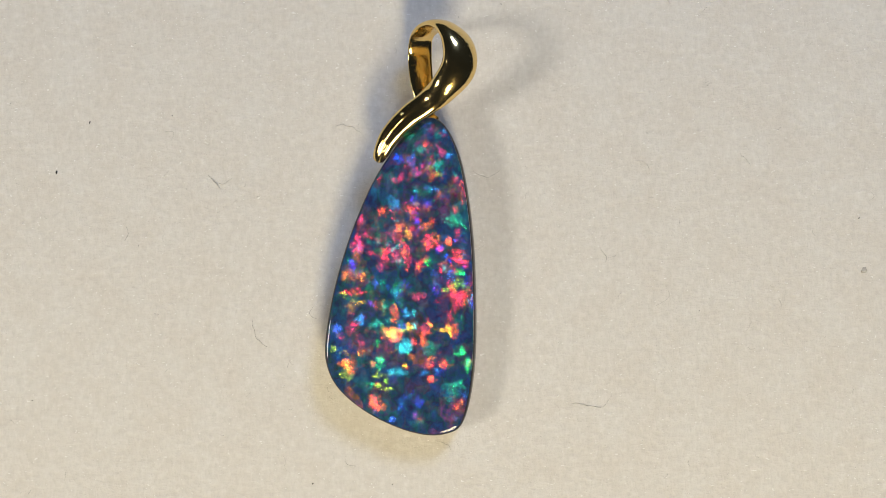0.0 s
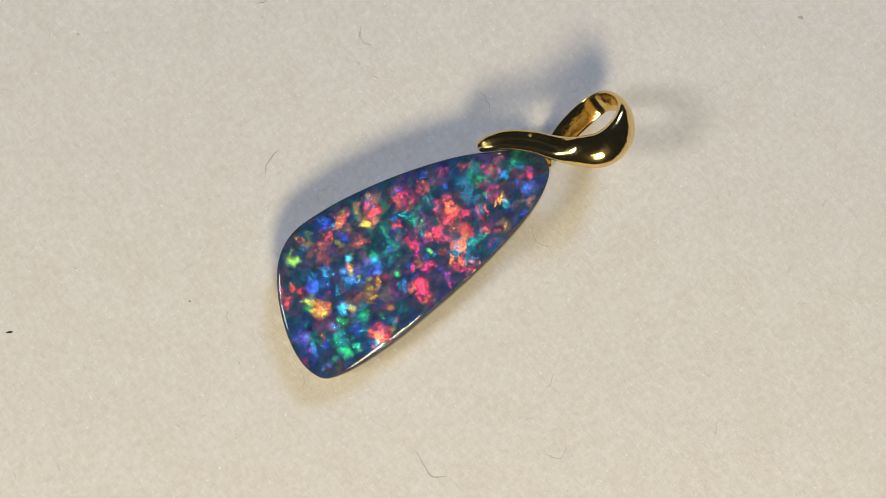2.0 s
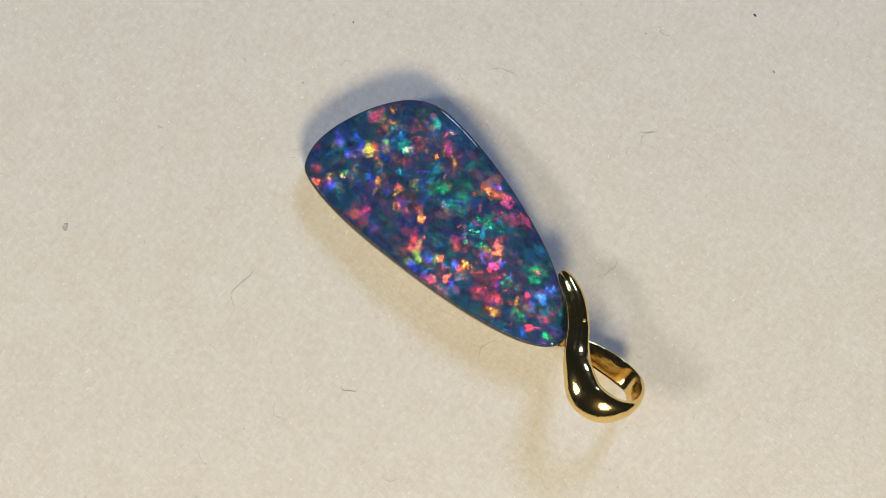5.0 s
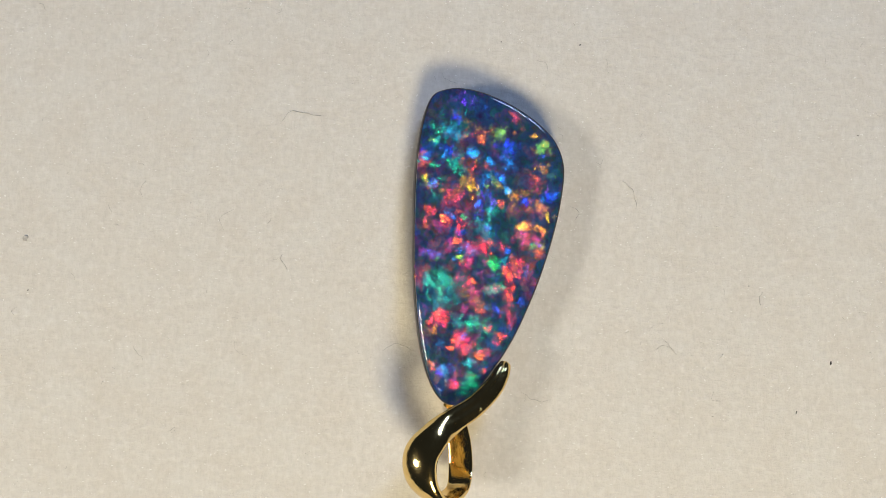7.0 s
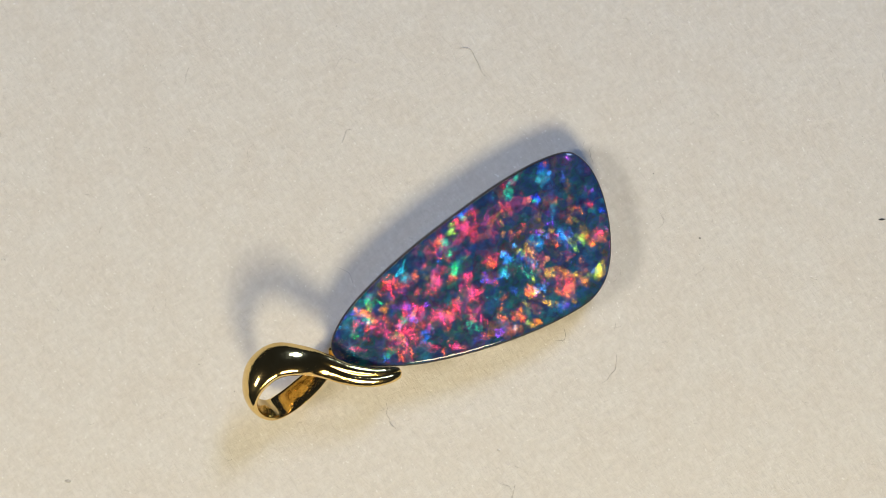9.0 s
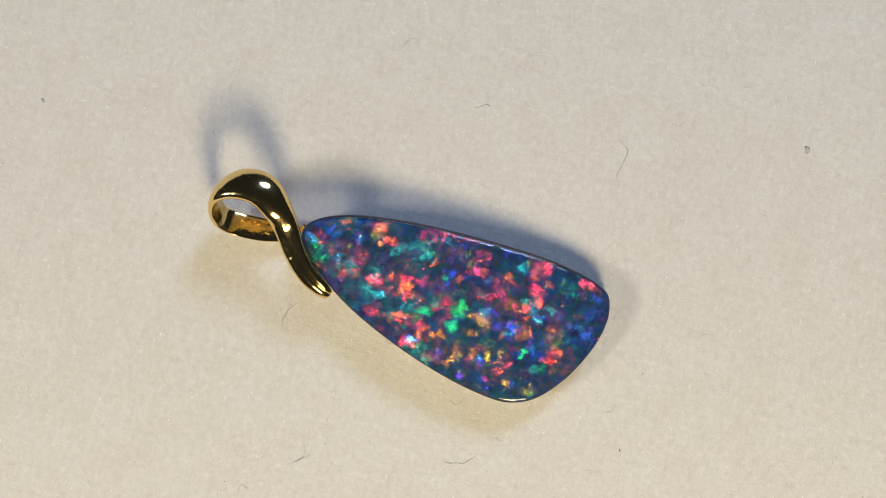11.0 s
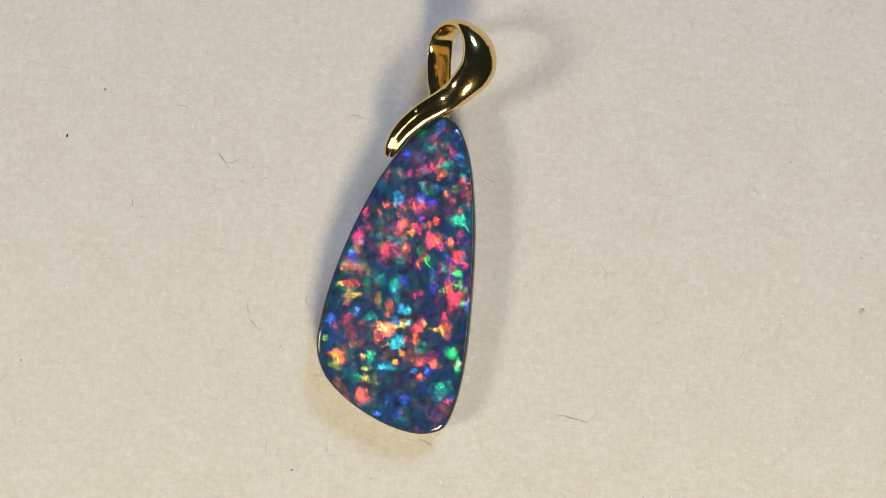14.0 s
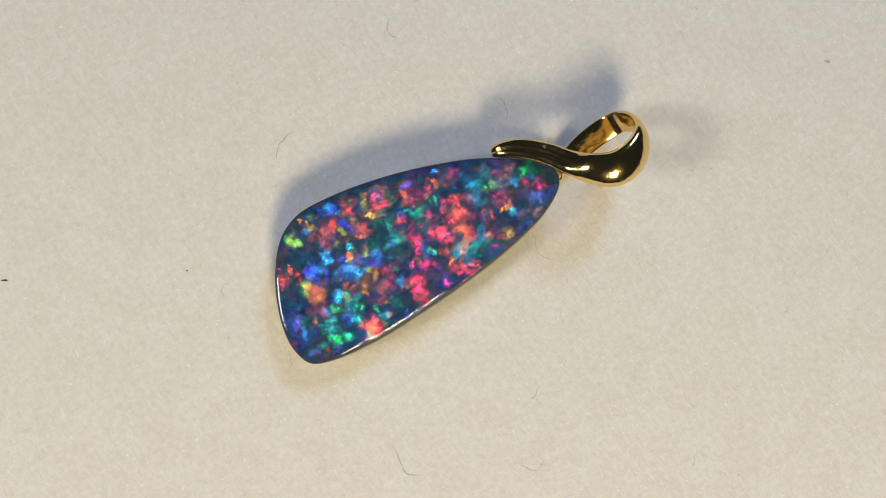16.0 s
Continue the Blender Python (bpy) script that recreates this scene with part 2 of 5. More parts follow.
# ---- mesh helpers ----
def mesh_object(name, bm, mat, parent=None, smooth=True):
    data = bpy.data.meshes.new(name)
    bmesh.ops.recalc_face_normals(bm, faces=bm.faces)
    bm.to_mesh(data)
    bm.free()
    data.materials.append(mat)
    for poly in data.polygons:
        poly.use_smooth = smooth
    ob = new(name, data)
    if parent is not None:
        ob.parent = parent
    return ob


def part(name, bm, mat, parent, label="", smooth=True):
    return tagged(mesh_object(name, bm, mat, parent, smooth), label=label)


def box(bm, x0, x1, y0, y1, z0, z1, bevel=0.0):
    made = bmesh.ops.create_cube(bm, size=1.0, matrix=Matrix.Translation(((x0 + x1) / 2, (y0 + y1) / 2, (z0 + z1) / 2)) @ Matrix.Diagonal((x1 - x0, y1 - y0, z1 - z0, 1)))
    if bevel:
        edges = list({e for v in made["verts"] for e in v.link_edges})
        bmesh.ops.bevel(bm, geom=edges, offset=bevel, segments=2, affect="EDGES", profile=0.5)
    return bm


def lathe(bm, profile, steps=96):
    """A turned solid from (radius, height) pairs, closed at both ends."""
    rings = []
    for r, z in profile:
        rings.append([bm.verts.new((r * math.cos(2 * math.pi * i / steps), r * math.sin(2 * math.pi * i / steps), z)) for i in range(steps)])
    for a, b in zip(rings, rings[1:]):
        for i in range(steps):
            j = (i + 1) % steps
            bm.faces.new((a[i], a[j], b[j], b[i]))
    bm.faces.new(rings[0][::-1])
    bm.faces.new(rings[-1])
    return bm


def spline(points, u, closed=False):
    """Catmull-Rom through equal-length tuples; u runs from 0 to the number of spans."""
    n = len(points)
    i = min(int(u), n - 1 if closed else n - 2)
    f = u - i
    get = (lambda k: np.array(points[k % n], float)) if closed else (lambda k: np.array(points[max(0, min(n - 1, k))], float))
    a, b, c, d = get(i - 1), get(i), get(i + 1), get(i + 2)
    return 0.5 * (2 * b + (c - a) * f + (2 * a - 5 * b + 4 * c - d) * f ** 2 + (3 * b - a - 3 * c + d) * f ** 3)


# ---- the table that carries it all ----
def table():
    top = mesh_object("table_top", box(bmesh.new(), -0.30, 0.30, -0.22, 0.22, -0.040, -0.012, 0.003), TABLE_WOOD, smooth=False)
    return tagged(top, "dark stained wooden table top under the turntable", "table", kind="structure")


def turntable():
    """A flat turning plate covered with a disc of soft white card; its upper face is at height zero."""
    ob = tagged(new("turntable"), "round turning display plate covered in off-white card", "turntable")
    part("platter", lathe(bmesh.new(), [(0.098, -0.012), (0.1, -0.011), (0.1, -0.003), (0.099, -0.0012)]), PLASTIC, ob, "white plastic platter")
    bm = lathe(bmesh.new(), [(0.0985, -0.0012), (0.099, -0.0010), (0.099, -0.0002), (0.0986, 0.0)], 128)
    part("card_cover", bm, CARD, ob, "soft off-white card disc", smooth=False)
    return ob


# ---- the pendant ----
OUTLINE = [(-1.38, 10.47), (-0.31, 10.35), (0.60, 9.27), (1.39, 7.11), (1.96, 3.79), (2.25, 0.49), (2.37, -3.62), (2.32, -6.89), (1.99, -9.75), (1.38, -11.79), (0.44, -12.44),
           (-1.04, -12.60), (-3.08, -12.12), (-5.55, -10.91), (-7.54, -9.25), (-8.42, -7.52), (-8.51, -5.67), (-7.98, -2.39), (-6.86, 1.52), (-5.26, 5.45), (-3.61, 8.19), (-2.42, 9.77)]
BASE = Vector((-2.2, -1.0, 0.0))


def stone_rings(steps=176):
    """The stone's outline in millimetres about its base, with the inward normals and the medial line's nearest points."""
    pts = np.array([spline(OUTLINE, len(OUTLINE) * i / steps, True) for i in range(steps)]) - np.array(BASE[:2])
    for _ in range(3):
        pts = 0.25 * np.roll(pts, 1, 0) + 0.5 * pts + 0.25 * np.roll(pts, -1, 0)
    tan = np.roll(pts, -1, 0) - np.roll(pts, 1, 0)
    tan /= np.linalg.norm(tan, axis=1)[:, None]
    inward = np.stack([tan[:, 1], -tan[:, 0]], 1)
    a, b = np.array((1.0, 9.2)), np.array((-0.9, -6.6))
    s = np.clip(((pts - a) @ (b - a)) / ((b - a) @ (b - a)), 0, 1)
    return pts, inward, a + s[:, None] * (b - a)


def ring_solid(bm, layers, close_top, close_bottom, cut=False):
    """Rings one over another; a cut rim is broad along the long straight side and tight elsewhere."""
    pts, inward, mid = stone_rings()
    rings, lip = [], layers[0][0]
    broad = np.clip((-inward[:, 0] - 0.75) / 0.22, 0, 1) * np.clip((pts[:, 1] + 9) / 4, 0, 1) if cut else 0
    breadth = (0.42 + 1.0 * broad)[:, None] if cut else 1.0
    for inset, toward, z in layers:
        p = pts + inward * (lip + (inset - lip) * breadth if cut else inset)
        p = p + (mid - p) * toward
        level = z * np.ones(len(pts)) if not cut or inset == lip or toward else 3.045 - (3.045 - z) * np.minimum(breadth[:, 0], 1)
        rings.append([bm.verts.new((x * MM, y * MM, zz * (1 + 0.016 * y - 0.0007 * y * y) * MM)) for (x, y), zz in zip(p, level)])
    n = len(pts)
    for a, b in zip(rings, rings[1:]):
        for i in range(n):
            j = (i + 1) % n
            bm.faces.new((a[i], b[i], b[j], a[j]))
    if close_top:
        c = bm.faces.new(rings[-1])
        bmesh.ops.triangulate(bm, faces=[c])
    if close_bottom:
        bm.faces.new(rings[0])
    return bm


# control rows of the gold ribbon: x, y, z, width, outward normal, thickness (millimetres)
RIBBON = [(-4.68, 7.23, 2.75, 0.7, -0.3, -0.5, 1, 0.35), (-4.42, 7.88, 3.15, 1.15, -0.3, -0.2, 1, 0.55), (-3.75, 9.03, 3.55, 1.45, -0.2, 0, 1, 0.65), (-2.53, 10.27, 3.9, 1.6, -0.1, 0.1, 1, 0.7),
          (-1.00, 11.29, 4.35, 1.75, 0, 0, 1, 0.72), (0.19, 12.22, 5, 2.1, 0.3, -0.2, 1, 1), (1.16, 13.59, 5.3, 2.55, 0.5, 0.1, 1, 1.05), (1.10, 15.17, 5.15, 2.55, 0.5, 0.5, 0.8, 1),
          (0.30, 16.45, 4.55, 2.2, 0.3, 1, 0.35, 0.8)]
RIBBON += [(-0.70, 16.92, 3.35, 1.9, -0.1, 1, -0.2, 0.55), (-1.52, 16.60, 2, 1.8, -0.4, 0.5, -0.75, 0.5), (-1.71, 15.40, 1.2, 1.8, -0.25, 0.05, -1, 0.45), (-1.59, 13.64, 1, 1.75, -0.22, 0, -1, 0.45),
           (-1.32, 12.01, 0.95, 1.45, -0.1, 0, -1, 0.45), (-1.17, 10.20, 1, 1.1, 0, 0, -1, 0.4)]


def ribbon(bm, rows, steps=170, section=44):
    """A tapering band swept along the rows: crowned outside, nearly flat inside, with a groove along the tail."""
    spans = len(rows) - 1
    us = [spans * i / steps for i in range(steps + 1)]
    at = [spline(rows, u) for u in us]
    rings = []
    for k, (u, r) in enumerate(zip(us, at)):
        p = Vector(r[:3]) - BASE
        tan = Vector(at[min(k + 1, steps)][:3] - at[max(k - 1, 0)][:3]).normalized()
        nor = Vector(r[4:7])
        nor = (nor - tan * nor.dot(tan)).normalized()
        side = tan.cross(nor)
        w, th = r[3] / 2, r[7]
        end = min(1.0, 0.35 + u * 2.2) if u < 0.3 else 1.0
        groove = 0.24 * max(0.0, min(1.0, (4.4 - u) / 1.6))
        ring = []
        for i in range(section):
            a = 2 * math.pi * i / section
            x, up = math.cos(a), math.sin(a)
            if up >= 0:
                h = 0.62 * th * up
                h -= groove * th * math.exp(-((x - 0.18) / 0.17) ** 2)
            else:
                h = -0.38 * th * (-up) ** 0.35
            q = p + (side * x * w + nor * h) * end
            ring.append(bm.verts.new(q * MM))
        rings.append(ring)
    for a, b in zip(rings, rings[1:]):
        for i in range(section):
            j = (i + 1) % section
            bm.faces.new((a[i], a[j], b[j], b[i]))
    bm.faces.new(rings[0][::-1])
    bm.faces.new(rings[-1])
    return bm


def pendant():
    ob = tagged(new("opal_pendant"), "opal doublet pendant with polished gold bail lying on white card", "pendant")
    back = ring_solid(bmesh.new(), [(0.14, 0, 0.0), (-0.10, 0, 0.10), (-0.15, 0, 0.30), (-0.13, 0, 0.8), (-0.03, 0, 2.08)], True, True)
    part("backing", back, BACKING, ob, "grey-brown ironstone backing slab")
    black = ring_solid(bmesh.new(), [(-0.02, 0, 2.084), (0.0, 0, 2.35), (0.05, 0, 2.56), (0.14, 0, 2.714)], True, True)
    part("potch_layer", black, POTCH, ob, "thin glossy black layer under the opal")
    face = ring_solid(bmesh.new(), [(0.145, 0, 2.72), (0.18, 0, 2.762), (0.24, 0, 2.81), (0.32, 0, 2.855), (0.45, 0, 2.91), (0.60, 0, 2.955), (0.75, 0, 2.99), (0.90, 0, 3.02), (1.05, 0, 3.045), (1.05, 0.08, 3.08),
                                      (1.05, 0.2, 3.115), (1.05, 0.35, 3.145), (1.05, 0.55, 3.165), (1.05, 0.75, 3.18), (1.05, 0.94, 3.185)], True, True, True)
    opal = part("opal_face", face, OPAL, ob, "polished dark blue opal with red and green flashes")
    bail = part("bail", ribbon(bmesh.new(), RIBBON), GOLD, ob, "polished yellow gold ribbon bail")
    tab = bmesh.new()
    box(tab, -0.4 * MM, 0.4 * MM, -0.5 * MM, 0.5 * MM, -0.3 * MM, 0.3 * MM, 0.1 * MM)
    bmesh.ops.transform(tab, matrix=Matrix.Translation((1.35 * MM, 11.45 * MM, 1.6 * MM)) @ Matrix.Rotation(radians(-35), 4, "Z"), verts=tab.verts)
    part("solder_tab", tab, GOLD, bail, "small gold tab joining bail and stone")
    # added ball that stands in for a small highlight at the bail's notch
    glint_bead = bmesh.new()
    bmesh.ops.create_icosphere(glint_bead, subdivisions=3, radius=0.14 * MM, matrix=Matrix.Translation(((Vector((-2.85, 10.45, 4.15)) - BASE) * MM)))
    part("glint_bead", glint_bead, GOLD, bail, "tiny gold ball added to make the highlight of the bail's notch")
    return ob, opal


# ---- the flakes of colour in the opal ----
def flakes(face):
    """Platelets just in the polished face: place, half length and half breadth in millimetres, and the turn of their grain."""
    tree, rng = BVHTree.FromPolygons([v.co for v in face.data.vertices], [p.vertices for p in face.data.polygons]), random.Random(11)

    def height(x, y):
        hit = tree.ray_cast(Vector((x * MM, y * MM, 0.01)), Vector((0, 0, -1)))[0]
        return None if hit is None or hit.z < 1.7 * MM else hit.z / MM

    heaps, laid = {}, []

    def grow(hue, grain, rows, joined=False):
        for x, y, long, short in rows:
            x, y = x - BASE.x, y - BASE.y
            # no more than a few platelets lie over one another
            if sum(((u * c + v * d) / p) ** 2 + ((v * c - u * d) / q) ** 2 < 1.3 for u, v, c, d, p, q in ((x - h[0], y - h[1], *h[2:]) for h in laid)) > 8:
                continue
            laid.append((x, y, math.cos(radians(grain)), math.sin(radians(grain)), long, short))
            # the side to which the platelet leans
            turn = radians(grain - 71 + rng.uniform(-10, 10))
            own = Matrix.Translation((x * MM, y * MM, 0)) @ Matrix.Rotation(turn, 4, "Z")
            off, lift, skew = Vector((rng.uniform(0, 99), rng.uniform(0, 99), 0)), rng.uniform(0.003, 0.010), rng.uniform(0, 1.57)
            if joined:
                back, lean = Matrix.Identity(4), (math.cos(turn), math.sin(turn), 0)
                if hue not in heaps:
                    heaps[hue] = bmesh.new()
                bm = heaps[hue]
            else:
                bm, back, lean = bmesh.new(), own.inverted(), (1, 0, 0)
            sides = 14 if joined else 18
            edge, gain, loc, side = [layers.get(name) or layers.new(name) for layers, name in ((bm.verts.layers.float, "edge"), (bm.verts.layers.float, "gain"), (bm.verts.layers.float_vector, "own"), (bm.verts.layers.float_vector, "side"))]

            def vert(px, py, z, k):
                v = bm.verts.new(back @ Vector((px * MM, py * MM, z * MM)))
                v[edge], v[side], v[gain] = k, lean, SHINE.get(grain, 1.0)
                v[loc] = (own.inverted() @ Vector((px * MM, py * MM, 0))) / MM + off
                return v

            rings = []
            for k in (0.45, 0.85, 1.18):
                ring = []
                for i in range(sides):
                    a = 2 * math.pi * i / sides
                    r = k * (1.08 + 0.6 * noise.noise(Vector((math.cos(a), math.sin(a), 0)) * 1.2 + off) + 0.15 * math.cos(4 * (a - skew)))
                    u, v, g = r * long * math.cos(a), r * short * math.sin(a), radians(grain)
                    px, py = u * math.cos(g) - v * math.sin(g), u * math.sin(g) + v * math.cos(g)
                    z, f = height(x + px, y + py), 1.0
                    while z is None and f > 0.05:
                        f -= 0.1
                        z = height(x + px * f, y + py * f)
                    ring.append(vert(x + px * f, y + py * f, (z or 3.1) + lift, k))
                rings.append(ring)
            mid = vert(x, y, (height(x, y) or 3.1) + lift, 0.0)
            for i in range(sides):
                j = (i + 1) % sides
                bm.faces.new((mid, rings[0][i], rings[0][j]))
                for p, q in zip(rings, rings[1:]):
                    bm.faces.new((p[i], q[i], q[j], p[j]))
            if not joined:
                mesh_object("flake", bm, FLAKE[hue], face).matrix_basis = own

    grow("red", 13, [(-2.6, 3.8, 0.91, 0.58), (-3.1, 2.6, 0.50, 0.33), (-4.7, 5.8, 0.66, 0.50), (-2.0, 6.4, 0.58, 0.33), (-6.1, 1.8, 0.25, 0.42), (-5.2, 0.7, 0.33, 0.58), (-4.3, 0.3, 0.25, 0.58), (-1.0, 1.4, 0.58, 0.58), (1.2, 0.7, 0.58, 0.50), (0.7, -1.9, 0.33, 1.08), (0.7, -4.6, 0.42, 0.91), (-4.9, -10.0, 0.50, 0.58), (1.2, 5.3, 0.33, 0.91), (1.8, -7.2, 0.33, 0.25)], True)
    grow("coral", 13, [(-1.9, 3.6, 0.42, 0.33), (-3.5, -5.1, 0.50, 0.66), (-4.1, -4.8, 0.42, 0.25), (0.0, -7.2, 0.29, 0.37), (-3.4, -3.5, 0.33, 0.50)], True)
    grow("orange", 13, [(-0.8, 6.2, 0.33, 0.42), (-2.9, 0.6, 0.33, 0.50), (-0.6, 8.6, 0.33, 0.25), (-2.7, 7.5, 0.21, 0.29), (-4.7, 2.9, 0.21, 0.58), (-0.2, 4.9, 0.29, 0.25), (-0.6, 3.0, 0.25, 0.42), (-0.8, 1.4, 0.42, 0.33), (0.4, 1.5, 0.25, 0.42), (-2.3, -6.8, 0.25, 0.25), (-1.4, -5.6, 0.33, 0.50), (-7.0, -7.2, 0.58, 0.33), (-5.1, -7.2, 0.21, 0.21), (-6.6, -1.0, 0.66, 0.42), (-2.7, -7.5, 0.25, 0.25), (-1.3, -7.2, 0.33, 0.25)], True)
    grow("lime", 13, [(-6.8, -2.3, 0.58, 0.33), (-2.7, -4.8, 0.66, 0.21), (-4.4, -8.8, 0.66, 0.21), (-4.7, -8.1, 0.42, 0.21)], True)
    grow("green", 13, [(-1.5, 5.1, 0.50, 0.50), (-1.0, -0.2, 0.50, 0.50), (1.2, -6.4, 0.50, 0.42), (-3.5, 6.1, 0.25, 0.42), (1.1, -0.7, 0.33, 0.25)], True)
    grow("cyan", 13, [(-3.4, -7.8, 0.42, 0.42), (-2.4, -3.6, 0.33, 0.33), (-2.5, 1.9, 0.25, 0.33), (-0.6, 7.8, 0.33, 0.25)], True)
    grow("teal", 13, [(-2.5, -6.1, 0.42, 0.42)], True)
    grow("blue", 13, [(-3.6, 4.2, 0.33, 0.50), (-7.7, -4.7, 0.42, 0.33), (0.5, 7.5, 0.42, 0.50), (1.0, 7.0, 0.17, 0.58), (-2.7, -3.6, 0.25, 0.33), (-1.0, 5.5, 0.21, 0.21), (1.3, -9.3, 0.17, 0.33), (-5.9, 1.5, 0.17, 0.50), (2.0, -3.1, 0.17, 0.58)], True)
    grow("maroon", 13, [(-5.6, -5.3, 1.00, 0.83), (-3.7, 0.3, 1.00, 0.66)], True)
    grow("orange", 344, [(-1.0, 6.2, 0.83, 0.42), (-2.6, 3.5, 0.50, 0.33), (-1.3, 2.3, 0.50, 0.50), (-1.5, 1.1, 0.33, 0.42), (-0.5, 1.8, 0.33, 0.33), (-1.1, 3.9, 0.33, 0.33), (-4.2, 3.8, 0.25, 0.33), (-5.7, -1.1, 0.25, 0.42)], True)
    grow("golden", 344, [(-3.6, -5.1, 0.58, 0.50), (0.5, -4.9, 0.66, 0.33)], True)
    grow("coral", 344, [(1.0, 5.7, 0.50, 0.42), (1.4, 4.7, 0.33, 0.50), (-0.9, 8.2, 0.50, 0.25), (-1.0, -7.4, 0.42, 0.33), (-0.8, -8.4, 0.33, 0.29), (1.6, 0.7, 0.25, 0.25)], True)
    grow("red", 344, [(-0.8, 7.9, 0.91, 0.25), (1.3, -0.1, 0.66, 0.33), (0.3, -0.5, 0.83, 0.42), (-2.7, 0.6, 0.58, 0.83), (1.7, -2.4, 0.50, 0.50), (-6.1, -2.1, 1.00, 0.42), (-5.0, -3.2, 0.66, 0.50), (-1.8, 3.3, 0.33, 0.50), (-4.3, 3.5, 0.42, 0.50), (1.1, -10.5, 0.42, 0.33)], True)
    grow("pink", 344, [(-2.9, 6.2, 0.21, 0.50), (-5.9, 1.1, 0.33, 0.42), (-0.2, 1.0, 0.33, 0.25)], True)
    grow("cyan", 344, [(-2.6, -5.8, 0.58, 0.91), (-4.8, -6.6, 0.50, 0.33), (-1.2, 5.2, 0.42, 0.33), (-2.9, -7.9, 0.58, 0.33)], True)
    grow("blue", 344, [(-0.5, 5.0, 0.42, 0.33), (-2.9, -4.6, 0.33, 0.33), (-3.0, -2.3, 0.25, 0.25), (-3.7, -8.3, 0.50, 0.33), (-3.3, 4.1, 0.33, 0.33), (-5.7, 3.1, 0.25, 0.33), (-7.5, -4.7, 0.33, 0.42), (2.3, -3.3, 0.25, 0.50), (0.7, 7.5, 0.25, 0.25), (1.1, -11.2, 0.25, 0.33)], True)
    grow("violet", 344, [(-1.7, -11.1, 0.50, 0.42), (-0.5, -1.5, 0.33, 0.58)], True)
    grow("green", 344, [(0.3, -7.1, 0.50, 0.50), (1.9, -7.4, 0.50, 0.58), (-0.9, 0.1, 0.33, 0.25), (-3.7, -3.1, 0.42, 0.58), (1.2, -0.7, 0.33, 0.25)], True)
    grow("lime", 344, [(-7.2, -8.4, 0.50, 0.33), (-2.3, -4.6, 0.33, 0.33), (-7.8, -6.2, 0.21, 0.25), (-4.3, -4.7, 0.21, 0.33)], True)
    grow("maroon", 344, [(-3.5, 1.7, 1.08, 1.00), (-6.0, -5.8, 0.83, 0.83)], True)
    grow("red", 51, [(-5.3, 0.9, 1.00, 0.58), (-6.3, -1.2, 0.75, 0.66), (-1.9, 1.0, 0.58, 0.50), (-2.2, 2.5, 0.91, 0.66), (-0.7, 2.8, 0.58, 0.58), (1.0, 0.9, 0.83, 0.58), (1.6, 2.1, 0.66, 0.33), (1.1, -6.6, 0.75, 0.75), (-0.7, 8.8, 0.58, 0.25), (-4.1, -0.9, 0.42, 0.33), (-6.4, -4.8, 0.66, 0.50), (-5.0, -10.4, 0.50, 0.66), (-5.3, -9.4, 0.42, 0.50), (-1.1, 6.0, 0.42, 0.58), (-0.9, 4.5, 0.42, 0.58), (-2.9, -0.3, 0.33, 0.33), (-3.1, 7.8, 0.33, 0.42), (0.4, -2.3, 0.50, 0.58)], True)
    grow("coral", 51, [(-1.7, 6.5, 0.50, 0.42), (-5.2, 2.3, 0.42, 0.33), (-3.2, 3.2, 0.50, 0.42), (-1.6, 8.1, 0.42, 0.42)], True)
    grow("orange", 51, [(-3.1, -8.7, 0.66, 0.33), (-7.7, -6.9, 0.42, 0.29), (-6.7, -7.7, 0.33, 0.33), (-1.5, -7.2, 0.33, 0.25)], True)
    grow("lime", 51, [(-2.8, -9.1, 0.58, 0.42)], True)
    grow("golden", 51, [(-1.7, -4.5, 0.21, 0.50)], True)
    grow("green", 51, [(-2.8, 5.9, 0.75, 0.66), (-1.9, 9.2, 0.66, 0.33), (-1.2, -8.3, 0.42, 0.33), (-0.4, -9.4, 0.25, 0.42)], True)
    grow("teal", 51, [(-4.1, 2.2, 0.50, 0.66), (-4.0, 1.0, 0.58, 0.50), (-4.1, -1.6, 1.00, 0.66), (0.1, 2.1, 0.83, 0.66), (0.6, -9.2, 0.42, 0.33)], True)
    grow("cyan", 51, [(-2.4, 0.4, 0.33, 0.33), (-4.9, -6.9, 0.42, 0.33), (-2.0, -7.5, 0.17, 0.42), (-0.2, 6.2, 0.33, 0.42), (-0.6, -3.4, 0.21, 0.25)], True)
    grow("blue", 51, [(-4.6, -8.4, 0.50, 0.58), (-5.2, -8.1, 0.58, 0.33), (-3.4, -5.1, 0.66, 0.58), (-0.2, 8.2, 0.50, 0.42), (1.0, 6.6, 0.50, 0.50), (-0.8, -0.7, 0.33, 0.33), (-7.8, -4.7, 0.58, 0.33), (-3.9, 4.2, 0.58, 0.66), (-2.7, -3.6, 0.66, 0.50)], True)
    grow("violet", 51, [(-2.0, -11.3, 0.58, 0.42)], True)
    grow("maroon", 51, [(-5.7, -6.5, 1.00, 0.83), (-7.4, -3.3, 0.83, 0.50)], True)
